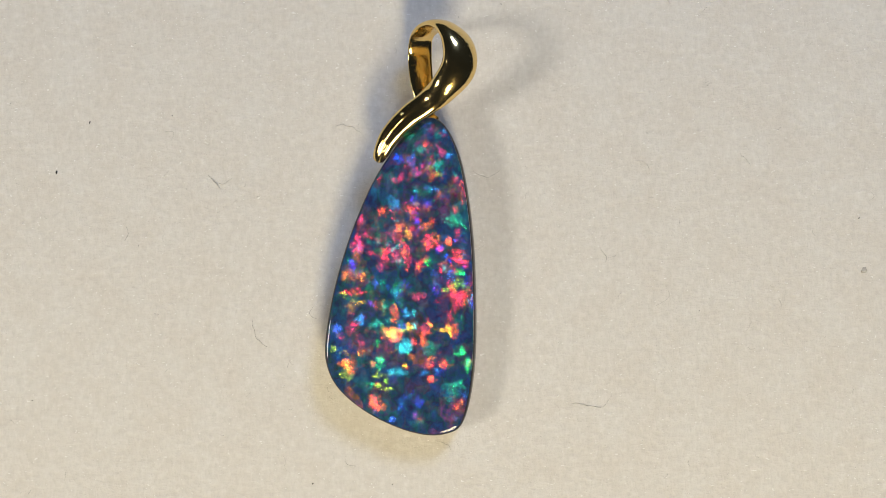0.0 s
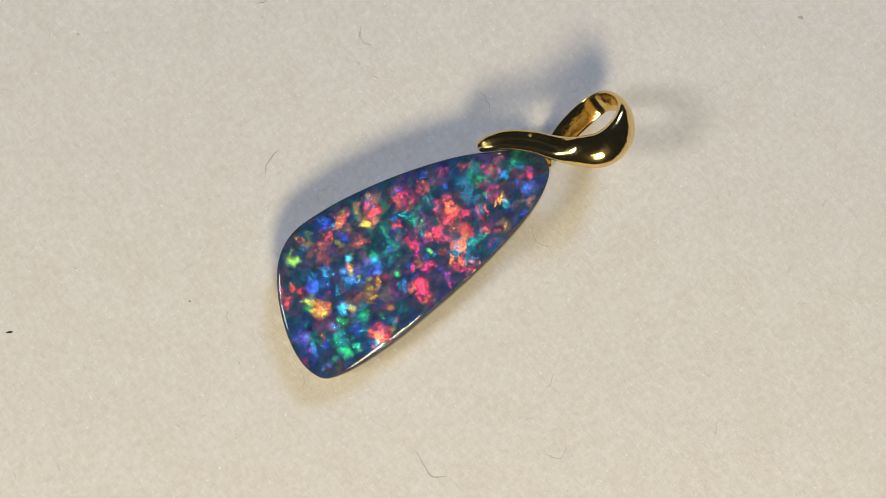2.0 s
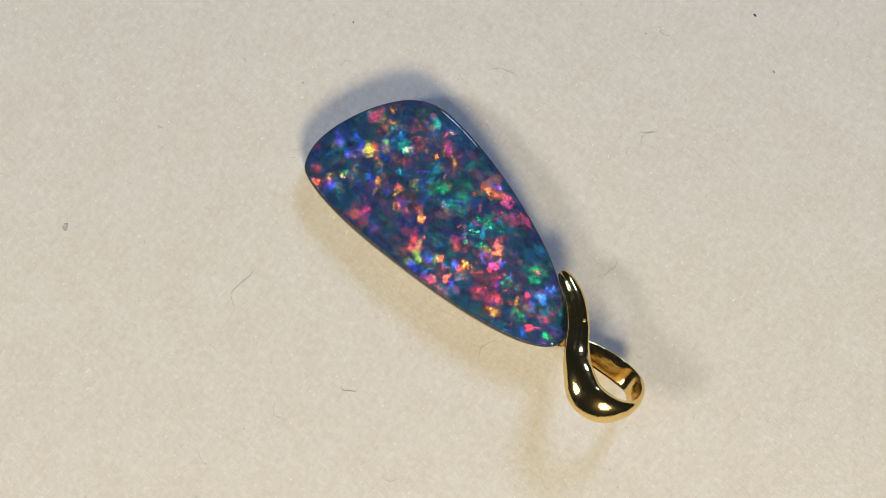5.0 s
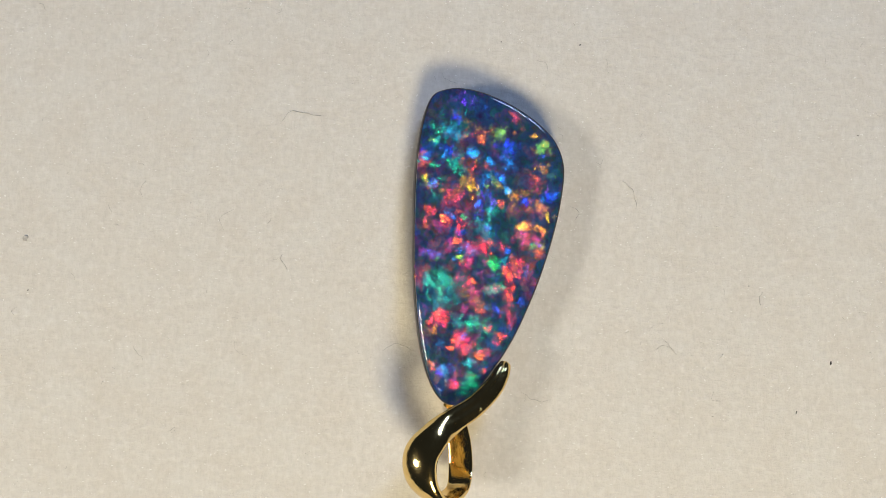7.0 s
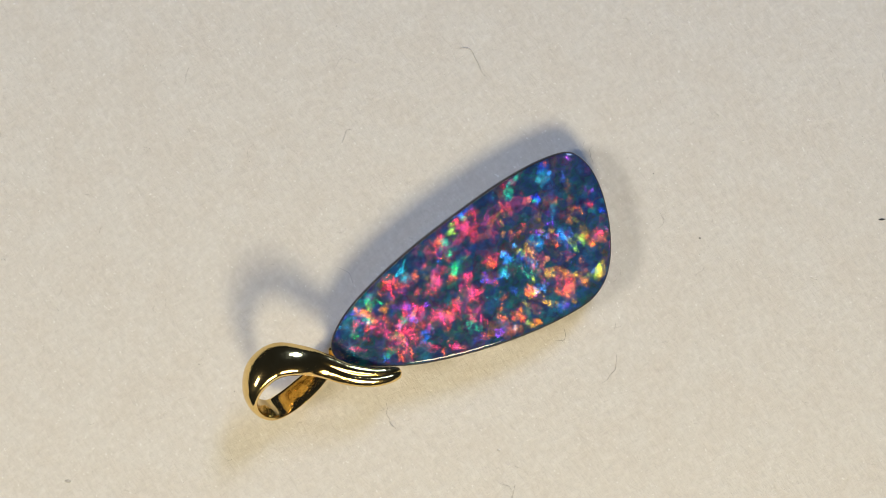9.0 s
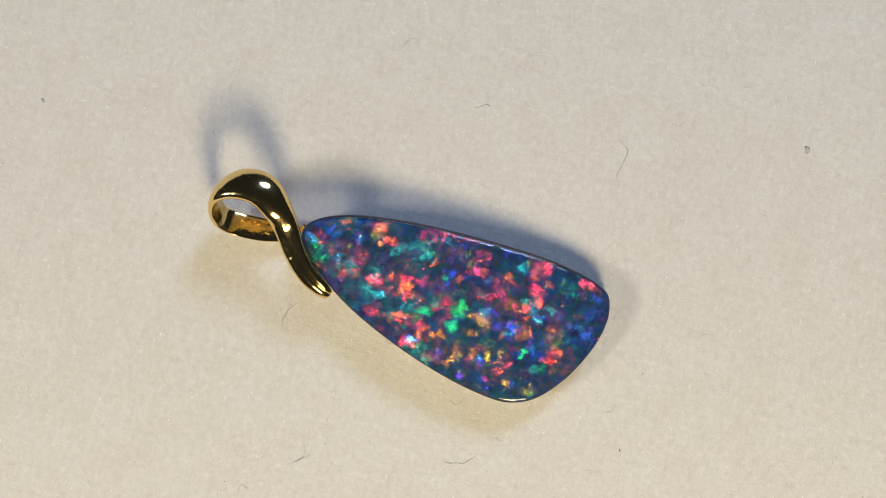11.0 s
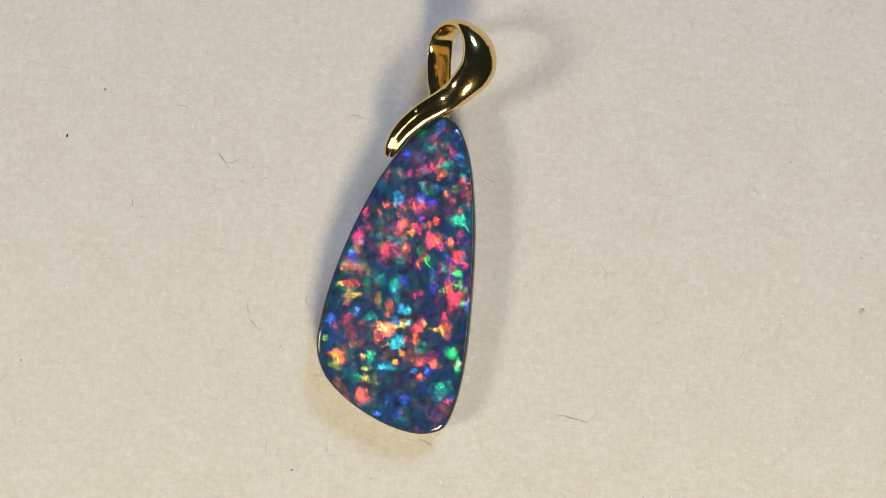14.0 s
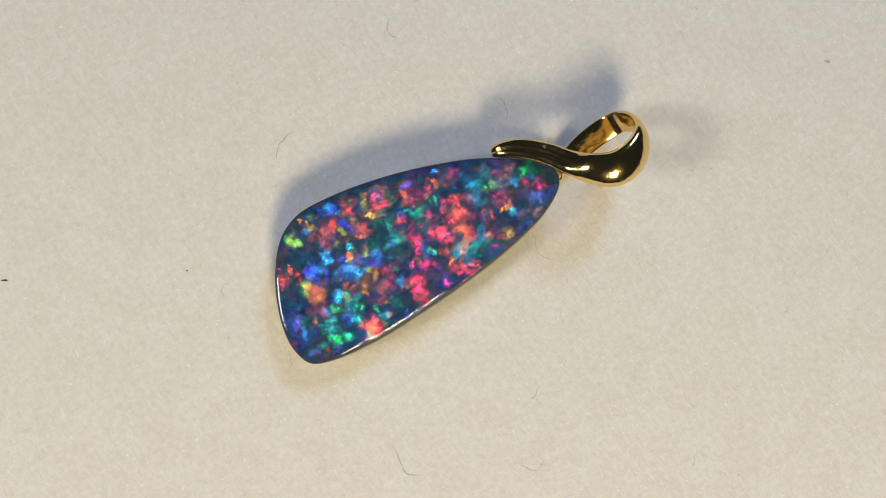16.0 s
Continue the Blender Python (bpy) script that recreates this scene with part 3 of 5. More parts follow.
    grow("red", 76, [(-6.6, -5.2, 0.91, 0.58), (-5.2, -10.2, 0.75, 0.66), (-5.3, 0.8, 0.75, 0.58), (-0.7, -4.5, 0.75, 0.50), (1.3, -6.6, 0.75, 0.58), (-1.4, 5.3, 0.66, 0.58), (1.3, 1.0, 0.66, 0.25), (-0.9, 8.8, 0.42, 0.33), (-2.0, 8.1, 0.25, 0.50), (-5.8, -1.2, 0.42, 0.33), (-4.1, -1.0, 0.50, 0.33), (1.0, -2.5, 0.58, 0.50), (-0.8, -0.9, 0.42, 0.33), (-0.9, 2.0, 0.33, 0.33), (0.5, 7.9, 0.25, 0.21)], True)
    grow("coral", 76, [(-1.6, 6.2, 0.58, 0.58), (-4.7, 2.7, 0.33, 0.42), (-0.4, -5.0, 0.42, 0.42), (0.3, 4.3, 0.33, 0.42)], True)
    grow("orange", 76, [(-2.8, -9.1, 0.58, 0.58), (-5.9, -4.9, 0.42, 0.42), (-7.1, -6.4, 0.33, 0.25), (-6.6, -1.1, 0.42, 0.50), (-3.0, 3.6, 0.42, 0.33), (-1.7, 2.4, 0.33, 0.33), (-7.9, -3.4, 0.58, 0.21), (-4.0, -5.5, 0.21, 0.33), (-3.3, 6.2, 0.33, 0.25)], True)
    grow("lime", 76, [(-3.3, -9.0, 0.58, 0.25)], True)
    grow("golden", 76, [(-6.0, -4.4, 0.21, 0.42), (-3.7, -4.2, 0.25, 0.42)], True)
    grow("green", 76, [(0.5, -9.3, 0.42, 0.50), (-3.8, 1.0, 0.83, 0.33), (-2.1, 8.8, 0.66, 0.58), (-2.7, 6.1, 0.42, 0.33), (-4.2, 1.8, 0.50, 0.21), (-6.3, -0.6, 0.25, 0.21), (-1.9, 4.5, 0.25, 0.33), (-1.1, -8.1, 0.25, 0.21)], True)
    grow("cyan", 76, [(-3.4, -7.9, 0.33, 0.33), (-4.2, -7.8, 0.42, 0.33), (0.1, 5.9, 0.50, 0.25), (-1.3, 0.1, 0.25, 0.25), (-0.6, 8.2, 0.33, 0.33)], True)
    grow("blue", 76, [(-5.6, -6.6, 0.42, 0.42), (-1.3, -9.0, 0.42, 0.33), (-0.8, -11.1, 0.58, 0.50), (-3.0, -5.9, 0.58, 0.42), (0.4, -0.1, 0.25, 0.50), (-1.5, -0.2, 0.58, 0.50), (-2.0, -7.4, 0.25, 0.42), (-0.2, 9.1, 0.42, 0.33), (-2.7, 7.9, 0.33, 0.42), (-7.9, -4.7, 0.42, 0.17), (-7.1, -7.1, 0.33, 0.25), (-4.5, 4.8, 0.58, 0.42), (0.6, -11.2, 0.42, 0.21), (-2.5, -3.3, 0.66, 0.58)], True)
    grow("violet", 76, [(-2.1, -11.0, 0.33, 0.33)], True)
    grow("teal", 76, [(-4.8, -1.8, 0.75, 0.58), (1.3, -5.4, 0.83, 0.58), (-1.5, -6.9, 0.66, 0.50), (0.3, 2.6, 0.83, 0.75), (0.5, -10.5, 0.42, 0.25)], True)
    grow("maroon", 76, [(-6.3, -3.6, 0.66, 0.66)], True)
    grow("red", 89, [(-6.4, -5.5, 0.83, 0.83), (-5.2, -10.3, 0.75, 0.58), (-0.7, -4.3, 1.08, 0.50), (0.0, 4.5, 0.83, 0.50), (-5.3, 0.7, 0.91, 0.58), (1.2, -2.7, 0.58, 0.50), (1.6, 1.6, 0.83, 0.21), (1.7, -6.5, 0.58, 0.25), (-6.8, 1.6, 0.66, 0.42), (-5.2, -3.2, 0.42, 0.33), (-5.7, -1.3, 0.50, 0.29), (-4.0, -0.9, 0.50, 0.42), (-1.3, 8.0, 0.42, 0.50), (1.0, 0.6, 0.25, 0.25), (-5.2, 2.0, 0.33, 0.29), (-0.9, 8.8, 0.25, 0.33), (0.5, -0.3, 0.21, 0.42), (0.5, 5.4, 0.50, 0.33)], True)
    grow("coral", 89, [(-1.7, 6.5, 0.66, 0.42), (-2.9, -8.7, 0.42, 0.50), (-2.8, 3.5, 0.42, 0.50), (-1.5, 1.7, 0.42, 0.42), (0.3, -5.0, 0.42, 0.42), (-4.0, -5.5, 0.21, 0.33)], True)
    grow("orange", 89, [(-3.3, -9.0, 0.50, 0.58), (-7.2, -6.3, 0.42, 0.33), (-6.0, -3.4, 0.33, 0.25), (-1.2, 6.0, 0.33, 0.33), (-6.9, -1.1, 0.42, 0.58), (-2.1, -9.4, 0.33, 0.25), (-7.6, -3.7, 0.66, 0.17), (-3.6, -4.2, 0.21, 0.25), (-3.3, 6.2, 0.21, 0.21), (-1.6, -2.4, 0.50, 0.33), (-4.8, 2.5, 0.25, 0.21)], True)
    grow("golden", 89, [(-5.7, -4.9, 0.25, 0.42), (-3.6, -9.3, 0.25, 0.33)], True)
    grow("green", 89, [(0.9, -6.7, 0.25, 0.42), (-4.0, 0.8, 0.33, 0.42), (-4.1, 0.3, 0.25, 0.33), (-2.9, -0.4, 0.42, 0.25), (-2.5, 8.2, 0.21, 0.33), (-2.1, 9.6, 0.21, 0.50), (-6.3, -0.5, 0.25, 0.21), (0.4, -8.7, 0.25, 0.58), (-3.5, 2.8, 0.17, 0.21), (-1.3, 0.1, 0.17, 0.21)], True)
    grow("cyan", 89, [(-1.3, -9.0, 0.33, 0.42), (-3.6, -8.0, 0.25, 0.50), (-2.9, -6.2, 0.58, 0.42), (-2.1, 7.5, 0.33, 0.42), (-1.0, -8.1, 0.21, 0.17), (-5.7, -6.8, 0.25, 0.25)], True)
    grow("blue", 89, [(0.5, -11.5, 0.33, 0.25), (-3.6, -2.3, 0.25, 0.25), (-1.7, -0.6, 0.58, 0.66), (-0.8, 8.3, 0.33, 0.42), (-8.1, -4.8, 0.33, 0.25), (-6.0, -4.2, 0.25, 0.42), (-7.1, -7.3, 0.21, 0.25), (0.4, -0.1, 0.17, 0.50), (-3.6, 7.5, 0.58, 0.42), (-0.7, -10.8, 0.66, 0.75), (-1.5, -7.4, 0.21, 0.42), (-5.2, -1.9, 0.66, 0.50), (-0.7, 7.4, 0.42, 0.42), (2.0, -5.0, 0.75, 0.25)], True)
    grow("violet", 89, [(-0.9, 8.5, 0.17, 0.42), (-1.0, 0.4, 0.17, 0.17)], True)
    grow("teal", 89, [(-2.9, -1.9, 1.00, 0.66), (-0.3, 2.7, 1.08, 0.83), (-4.5, -4.9, 0.66, 0.42), (0.5, -10.5, 0.33, 0.25)], True)
    grow("red", 195, [(1.2, -2.5, 0.42, 0.50), (-3.0, -1.0, 0.66, 0.58), (-0.7, -1.3, 0.42, 0.42), (-4.7, 1.2, 0.42, 0.66), (-3.0, 1.1, 0.50, 0.33), (-2.7, 4.0, 0.58, 0.42), (-2.1, 3.4, 0.33, 0.25), (-1.3, 5.7, 0.66, 0.42), (-0.9, 8.9, 0.50, 0.42), (-3.1, 6.8, 0.33, 0.33), (-5.0, -10.4, 0.75, 0.66), (-6.3, -6.1, 0.83, 0.66), (-2.4, -9.5, 0.42, 0.33), (-0.6, -3.8, 0.66, 0.42), (1.9, 1.3, 0.21, 0.58), (2.0, -7.3, 0.33, 0.42), (-2.5, -6.7, 0.66, 0.42), (-7.0, -1.6, 0.66, 0.42), (-0.6, 1.5, 0.33, 0.25), (-6.1, -2.9, 0.83, 0.66), (-5.3, 0.0, 0.58, 0.50), (0.2, 4.0, 0.42, 0.42)], True)
    grow("coral", 195, [(-2.9, 1.6, 0.25, 0.33), (-5.9, -5.7, 0.42, 0.50), (-4.9, 3.9, 0.33, 0.42), (0.5, 7.6, 0.33, 0.33), (-4.5, 1.7, 0.25, 0.33)], True)
    grow("orange", 195, [(0.8, 5.0, 0.50, 0.50), (1.8, -6.0, 0.50, 0.33), (-5.5, -3.7, 0.66, 0.33), (-1.6, -5.5, 0.58, 0.50), (-7.3, -3.4, 0.25, 0.33), (0.0, -9.2, 0.50, 0.17), (-2.6, -8.9, 0.66, 0.33), (-6.4, -2.1, 0.42, 0.25), (-7.3, -8.1, 0.33, 0.42), (-7.2, -5.6, 0.42, 0.33), (-5.4, -9.5, 0.50, 0.33)], True)
    grow("golden", 195, [(-5.7, -3.6, 0.33, 0.25), (-7.2, -8.5, 0.33, 0.50), (-5.8, -4.9, 0.58, 0.25), (-5.2, -9.2, 0.42, 0.25), (-4.9, -4.4, 0.17, 0.58)], True)
    grow("lime", 195, [(-2.9, -9.2, 1.00, 0.21), (0.6, -8.7, 0.58, 0.17), (-5.9, -1.9, 0.25, 0.21)], True)
    grow("green", 195, [(-3.9, 0.4, 0.25, 0.33), (1.3, -9.7, 0.33, 0.33), (-0.2, -7.6, 0.33, 0.50), (-1.2, -0.4, 0.33, 0.25), (-2.2, 9.2, 0.33, 0.21), (-3.6, 0.4, 0.33, 0.50)], True)
    grow("blue", 195, [(-3.0, -5.9, 0.42, 0.58), (-4.3, -8.2, 0.50, 0.66), (-6.2, -4.6, 0.50, 0.25), (-7.4, -5.0, 0.42, 0.33), (-6.7, -1.3, 0.33, 0.33), (1.3, -0.8, 0.25, 0.42), (-1.0, -0.5, 0.58, 0.42), (-3.1, -7.3, 0.33, 0.33), (-1.7, -7.9, 0.42, 0.33), (-6.9, -7.6, 0.25, 0.25), (1.8, -4.2, 0.25, 0.42)], True)
    grow("violet", 195, [(-1.8, -11.6, 0.58, 0.33), (-3.3, -8.4, 0.42, 0.25)], True)
    grow("teal", 195, [(0.3, 1.4, 1.08, 0.91), (-2.6, 4.5, 1.00, 0.66), (-3.1, -3.2, 0.66, 0.83), (-0.4, -6.9, 0.83, 0.83), (-2.4, 6.7, 0.42, 0.50)], True)
    grow("maroon", 195, [(-0.2, -4.5, 0.83, 0.83)], True)
    grow("red", 221, [(1.0, -2.8, 0.75, 0.75), (0.3, -2.7, 0.42, 0.58), (-3.5, 1.2, 0.91, 0.58), (-2.4, 4.9, 1.08, 0.58), (-2.0, 3.3, 0.66, 0.42), (-2.7, 5.8, 0.58, 0.50), (-1.7, -2.8, 0.58, 0.33), (-0.4, -1.4, 0.42, 0.33), (-0.8, -8.8, 0.42, 0.33), (-3.7, -0.4, 0.33, 0.91), (1.4, 4.3, 0.58, 0.66), (-0.8, 0.7, 0.50, 1.00), (-3.3, -7.1, 0.50, 0.50), (-6.3, -6.0, 0.83, 0.75), (-5.0, -10.4, 0.50, 0.58), (1.5, -9.9, 0.21, 0.21), (-3.7, 2.7, 0.50, 0.33), (-1.7, -0.5, 0.58, 0.50), (-1.1, 1.9, 0.58, 0.50), (-2.9, -11.0, 0.42, 0.33), (-4.7, -7.5, 0.42, 0.33), (2.0, -6.6, 0.33, 0.42)], True)
    grow("pink", 221, [(0.7, -7.3, 0.17, 0.17), (-1.8, 3.8, 0.33, 0.42), (-3.2, -1.8, 0.50, 0.33), (-4.4, 4.5, 0.83, 0.33), (-5.4, 3.0, 0.50, 0.33), (-5.3, 0.4, 0.33, 0.42)], True)
    grow("coral", 221, [(-2.7, 4.1, 0.58, 0.33), (0.4, 2.4, 0.33, 0.25), (-3.5, 2.0, 0.50, 0.33), (-1.2, 5.7, 0.42, 0.50)], True)
    grow("orange", 221, [(1.4, 5.0, 0.42, 0.33), (0.7, 7.4, 0.21, 0.50), (-6.2, -1.9, 0.50, 0.42), (-7.1, -1.2, 0.58, 0.42), (-1.6, -9.9, 0.25, 0.42), (-2.6, -9.8, 0.58, 0.33), (0.1, -5.4, 0.33, 0.25), (-5.3, -10.0, 0.42, 0.33), (-6.9, -6.1, 0.42, 0.58), (-0.6, 9.5, 0.25, 0.33), (2.1, -5.7, 0.21, 0.25), (-2.9, 1.5, 0.33, 0.33), (-5.5, -3.8, 0.58, 0.50), (-5.3, 3.8, 0.25, 0.25), (-7.4, -2.8, 0.33, 0.25)], True)
    grow("golden", 221, [(-2.8, -5.5, 0.58, 0.42), (-4.3, -9.3, 0.42, 0.58), (-7.1, -8.7, 0.33, 0.75), (-6.2, -6.9, 0.33, 0.25), (-7.4, -2.4, 0.42, 0.25), (-7.0, -4.4, 0.58, 0.33), (-7.7, -5.9, 0.25, 0.33), (-5.1, -5.6, 0.42, 0.42)], True)
    grow("lime", 221, [(-4.4, -8.9, 0.33, 0.33), (-7.2, -8.3, 0.25, 0.33), (0.8, -8.9, 0.50, 0.21)], True)
    grow("green", 221, [(-1.1, -0.6, 0.42, 0.33), (1.7, -3.2, 0.25, 0.21), (-0.3, -7.8, 0.25, 0.21)], True)
    grow("cyan", 221, [(-3.3, -2.9, 0.33, 0.33), (1.8, -1.2, 0.33, 0.17), (0.9, -1.2, 0.33, 0.25)], True)
    grow("blue", 221, [(-3.4, -8.2, 0.50, 0.58), (-2.5, -6.7, 0.66, 0.33), (-8.0, -5.4, 0.58, 0.33), (-5.7, -4.7, 0.33, 0.42), (-0.1, 6.4, 0.66, 0.66), (1.0, 6.0, 0.42, 0.50), (-5.3, -7.3, 0.25, 0.33), (-0.0, -10.4, 0.33, 0.33), (-4.6, -2.7, 0.33, 0.33), (1.8, -5.3, 0.33, 0.42), (-1.7, -8.2, 0.42, 0.58), (-6.7, -8.2, 0.33, 0.42)], True)
    grow("violet", 221, [(0.9, -11.6, 0.33, 0.21), (2.0, -3.6, 0.17, 0.42), (-3.2, 5.6, 0.42, 0.25), (-0.1, 9.2, 0.17, 0.25)], True)
    grow("maroon", 221, [(0.8, -6.0, 0.75, 0.83), (-2.1, -6.5, 0.58, 0.33)], True)
    grow("teal", 221, [(-0.2, 3.2, 0.75, 0.83), (-4.1, -4.6, 0.75, 0.66), (-5.0, 1.0, 0.66, 0.50), (-5.6, -1.2, 0.42, 0.42), (2.1, -7.9, 0.42, 0.33)], True)
    grow("red", 313, [(-1.2, 1.2, 0.58, 0.75), (-2.0, 2.4, 0.58, 0.50), (1.8, -2.6, 0.58, 0.42), (0.4, -2.3, 0.75, 0.42), (-0.3, -0.9, 0.50, 0.50), (-2.3, 5.8, 0.42, 0.66), (0.9, 4.1, 1.00, 0.33), (0.9, 5.4, 0.66, 0.42), (-2.9, 6.7, 0.66, 0.25), (-5.4, -2.0, 0.33, 0.42), (2.1, -6.7, 0.42, 0.33), (0.1, -5.2, 0.33, 0.25), (-2.2, -0.7, 0.42, 0.42), (-4.6, 2.1, 0.42, 0.33), (2.2, 2.6, 0.25, 0.25), (-3.0, 1.8, 0.42, 0.33), (1.9, 4.4, 0.33, 0.25), (2.2, 0.7, 0.25, 0.42), (-0.4, 0.5, 0.33, 0.50), (0.7, -6.3, 0.21, 0.17), (-2.6, 4.5, 0.58, 0.42), (-2.1, -12.3, 0.42, 0.21), (-4.8, -10.5, 0.58, 0.25)], True)
    grow("coral", 313, [(-6.0, -1.6, 0.83, 0.58), (-1.0, 1.4, 0.33, 0.33), (-1.1, 7.8, 0.58, 0.33), (-1.0, -1.8, 0.42, 0.21), (-5.4, 0.7, 0.33, 0.42)], True)
    grow("orange", 313, [(-6.4, -1.1, 0.50, 0.50), (-2.2, 2.8, 0.33, 0.42), (-2.6, 7.2, 0.50, 0.25), (-3.1, 3.1, 0.33, 0.33), (-1.3, 6.2, 0.42, 0.42), (-6.7, -3.9, 0.50, 0.58), (-1.2, -5.7, 0.42, 0.50), (2.2, 0.4, 0.21, 0.33), (-0.3, 9.8, 0.25, 0.33), (-1.3, -10.0, 0.21, 0.21), (0.3, -4.9, 0.21, 0.21)], True)
    grow("golden", 313, [(-1.4, -5.3, 0.42, 0.50), (-5.5, -2.5, 0.25, 0.42)], True)
    grow("lime", 313, [(-3.5, -5.6, 0.42, 0.33), (-3.7, -9.1, 0.33, 0.58), (-7.5, -6.2, 0.29, 0.33), (-6.9, -8.2, 0.58, 0.42), (-2.9, -5.4, 0.21, 0.25)], True)
    grow("green", 313, [(-0.6, -6.9, 0.58, 0.50), (1.0, -8.6, 0.33, 0.50), (-1.8, -7.8, 0.50, 0.33), (-3.7, 0.4, 0.33, 0.33), (-1.3, 9.2, 0.33, 0.42), (-1.5, -2.8, 0.50, 0.25)], True)
    grow("cyan", 313, [(-0.4, -3.3, 0.50, 0.25), (0.1, -7.5, 0.33, 0.33), (-4.4, -5.0, 0.33, 0.25), (-1.9, -7.7, 0.42, 0.33), (-3.1, -2.4, 0.33, 0.25), (-3.9, -5.9, 0.58, 0.25), (-3.0, -7.2, 0.58, 0.25)], True)
    grow("blue", 313, [(-4.5, -8.1, 0.66, 0.66), (-3.5, 4.0, 0.50, 0.33), (-2.4, -4.0, 0.33, 0.33), (-5.6, -4.4, 0.33, 0.25), (-0.2, 8.3, 0.33, 0.33), (-5.6, 2.9, 0.25, 0.33), (-7.5, -3.3, 0.25, 0.33), (-7.0, -4.8, 0.21, 0.33), (1.6, -7.5, 0.50, 0.50), (-0.4, -8.0, 0.25, 0.33)], True)
    grow("violet", 313, [(-1.1, -11.8, 0.58, 0.50), (1.4, -0.1, 0.42, 0.42)], True)
    grow("teal", 313, [(0.5, 2.8, 1.08, 0.58), (1.4, 1.4, 0.58, 0.42), (-2.6, -2.3, 0.75, 0.58), (-0.2, -9.5, 0.91, 0.75), (-3.2, -3.7, 0.42, 0.42)], True)
    grow("maroon", 313, [(-2.7, 0.5, 1.00, 0.66), (-3.2, -8.0, 0.66, 0.42), (-6.0, -7.9, 0.58, 0.42)], True)
    grow("red", 0, [(-2.7, 6.2, 0.58, 0.58), (-1.5, 6.6, 0.33, 0.33), (-4.1, 0.5, 0.33, 0.58), (1.1, 0.7, 0.66, 0.33), (1.2, 0.2, 0.50, 0.25), (1.1, -2.7, 0.66, 0.75), (-1.8, 3.4, 0.33, 0.58), (-0.6, 1.3, 0.66, 0.42), (-1.2, 1.1, 0.33, 0.42), (-6.4, -2.1, 0.91, 0.25), (-4.7, -10.3, 0.75, 0.42), (-0.9, -8.3, 0.25, 0.21), (-0.4, 8.4, 0.37, 0.29)], True)
    grow("maroon", 0, [(1.1, 5.5, 0.66, 0.83), (-3.7, 1.7, 0.83, 0.50), (-6.7, -1.2, 0.83, 0.50), (-1.8, -2.4, 0.58, 0.33)], True)
    grow("coral", 0, [(-1.3, -7.2, 0.42, 0.37), (0.1, -7.3, 0.29, 0.33), (-4.4, 3.8, 0.29, 0.25), (0.9, 3.8, 0.21, 0.33), (-2.2, -6.8, 0.21, 0.21), (-5.0, -7.3, 0.21, 0.21), (0.5, 1.3, 0.25, 0.33)], True)
    grow("orange", 0, [(-0.8, 6.3, 0.50, 0.42), (-3.7, -5.1, 0.66, 0.50), (-2.5, 3.8, 0.50, 0.33), (-1.3, 2.5, 0.50, 0.33), (-3.4, -4.0, 0.25, 0.42), (-2.5, 7.5, 0.29, 0.21), (-2.7, 0.7, 0.25, 0.42), (-1.8, -0.5, 0.21, 0.33), (-0.3, 1.8, 0.33, 0.25), (-5.9, -1.1, 0.33, 0.33), (-4.6, 3.0, 0.25, 0.42), (1.4, -10.0, 0.21, 0.33), (-0.7, -4.5, 0.50, 0.25), (-5.9, -6.5, 0.21, 0.21)], True)
    grow("golden", 0, [(-2.4, -4.6, 0.25, 0.33), (-2.7, -7.4, 0.21, 0.21)], True)
    grow("lime", 0, [(-7.9, -6.2, 0.17, 0.25), (-4.3, -8.1, 0.58, 0.17), (-4.1, -9.1, 0.58, 0.17), (-4.7, -7.8, 0.25, 0.17), (-6.8, -8.0, 0.42, 0.50)], True)
    grow("green", 0, [(1.3, -6.6, 0.50, 0.37), (1.8, -7.6, 0.25, 0.29), (-1.0, 4.3, 0.37, 0.29), (-1.0, 0.1, 0.37, 0.25), (1.1, -0.6, 0.33, 0.29), (1.7, -2.8, 0.25, 0.25), (-4.7, -5.8, 0.25, 0.33)], True)
    grow("cyan", 0, [(-1.8, 5.3, 0.37, 0.37), (-2.6, -6.0, 0.50, 0.58), (-3.3, -7.9, 0.66, 0.33), (-5.4, -6.6, 0.33, 0.33), (-0.6, 7.6, 0.33, 0.25), (-3.2, 3.0, 0.21, 0.21), (-7.7, -4.8, 0.33, 0.42), (-2.2, -3.7, 0.29, 0.29), (-2.0, -4.5, 0.21, 0.33)], True)
    grow("blue", 0, [(-0.9, 5.3, 0.37, 0.33), (-3.4, 4.1, 0.29, 0.42), (0.7, 7.3, 0.50, 0.42), (1.2, 7.1, 0.25, 0.50), (-5.9, 1.4, 0.25, 0.50), (0.3, 9.5, 0.29, 0.33), (-4.8, -1.4, 0.25, 0.42), (-3.3, -2.1, 0.42, 0.33), (-0.5, -1.9, 0.33, 0.42), (0.1, 6.2, 0.21, 0.29), (2.1, -2.9, 0.17, 0.50), (0.9, -11.2, 0.21, 0.25), (-0.2, -7.9, 0.42, 0.33), (-5.9, -4.1, 0.33, 0.42), (-3.7, -11.3, 0.29, 0.21), (1.6, -9.6, 0.17, 0.33)], True)
    grow("violet", 0, [(-4.9, -2.9, 0.42, 0.33), (-5.8, 0.9, 0.17, 0.33)], True)
    grow("teal", 0, [(0.9, 3.2, 0.83, 0.75), (-0.8, -6.2, 0.58, 0.50), (0.7, -9.2, 0.83, 0.66), (-6.7, 0.0, 0.50, 0.50), (-4.1, -3.1, 0.29, 0.50)], True)
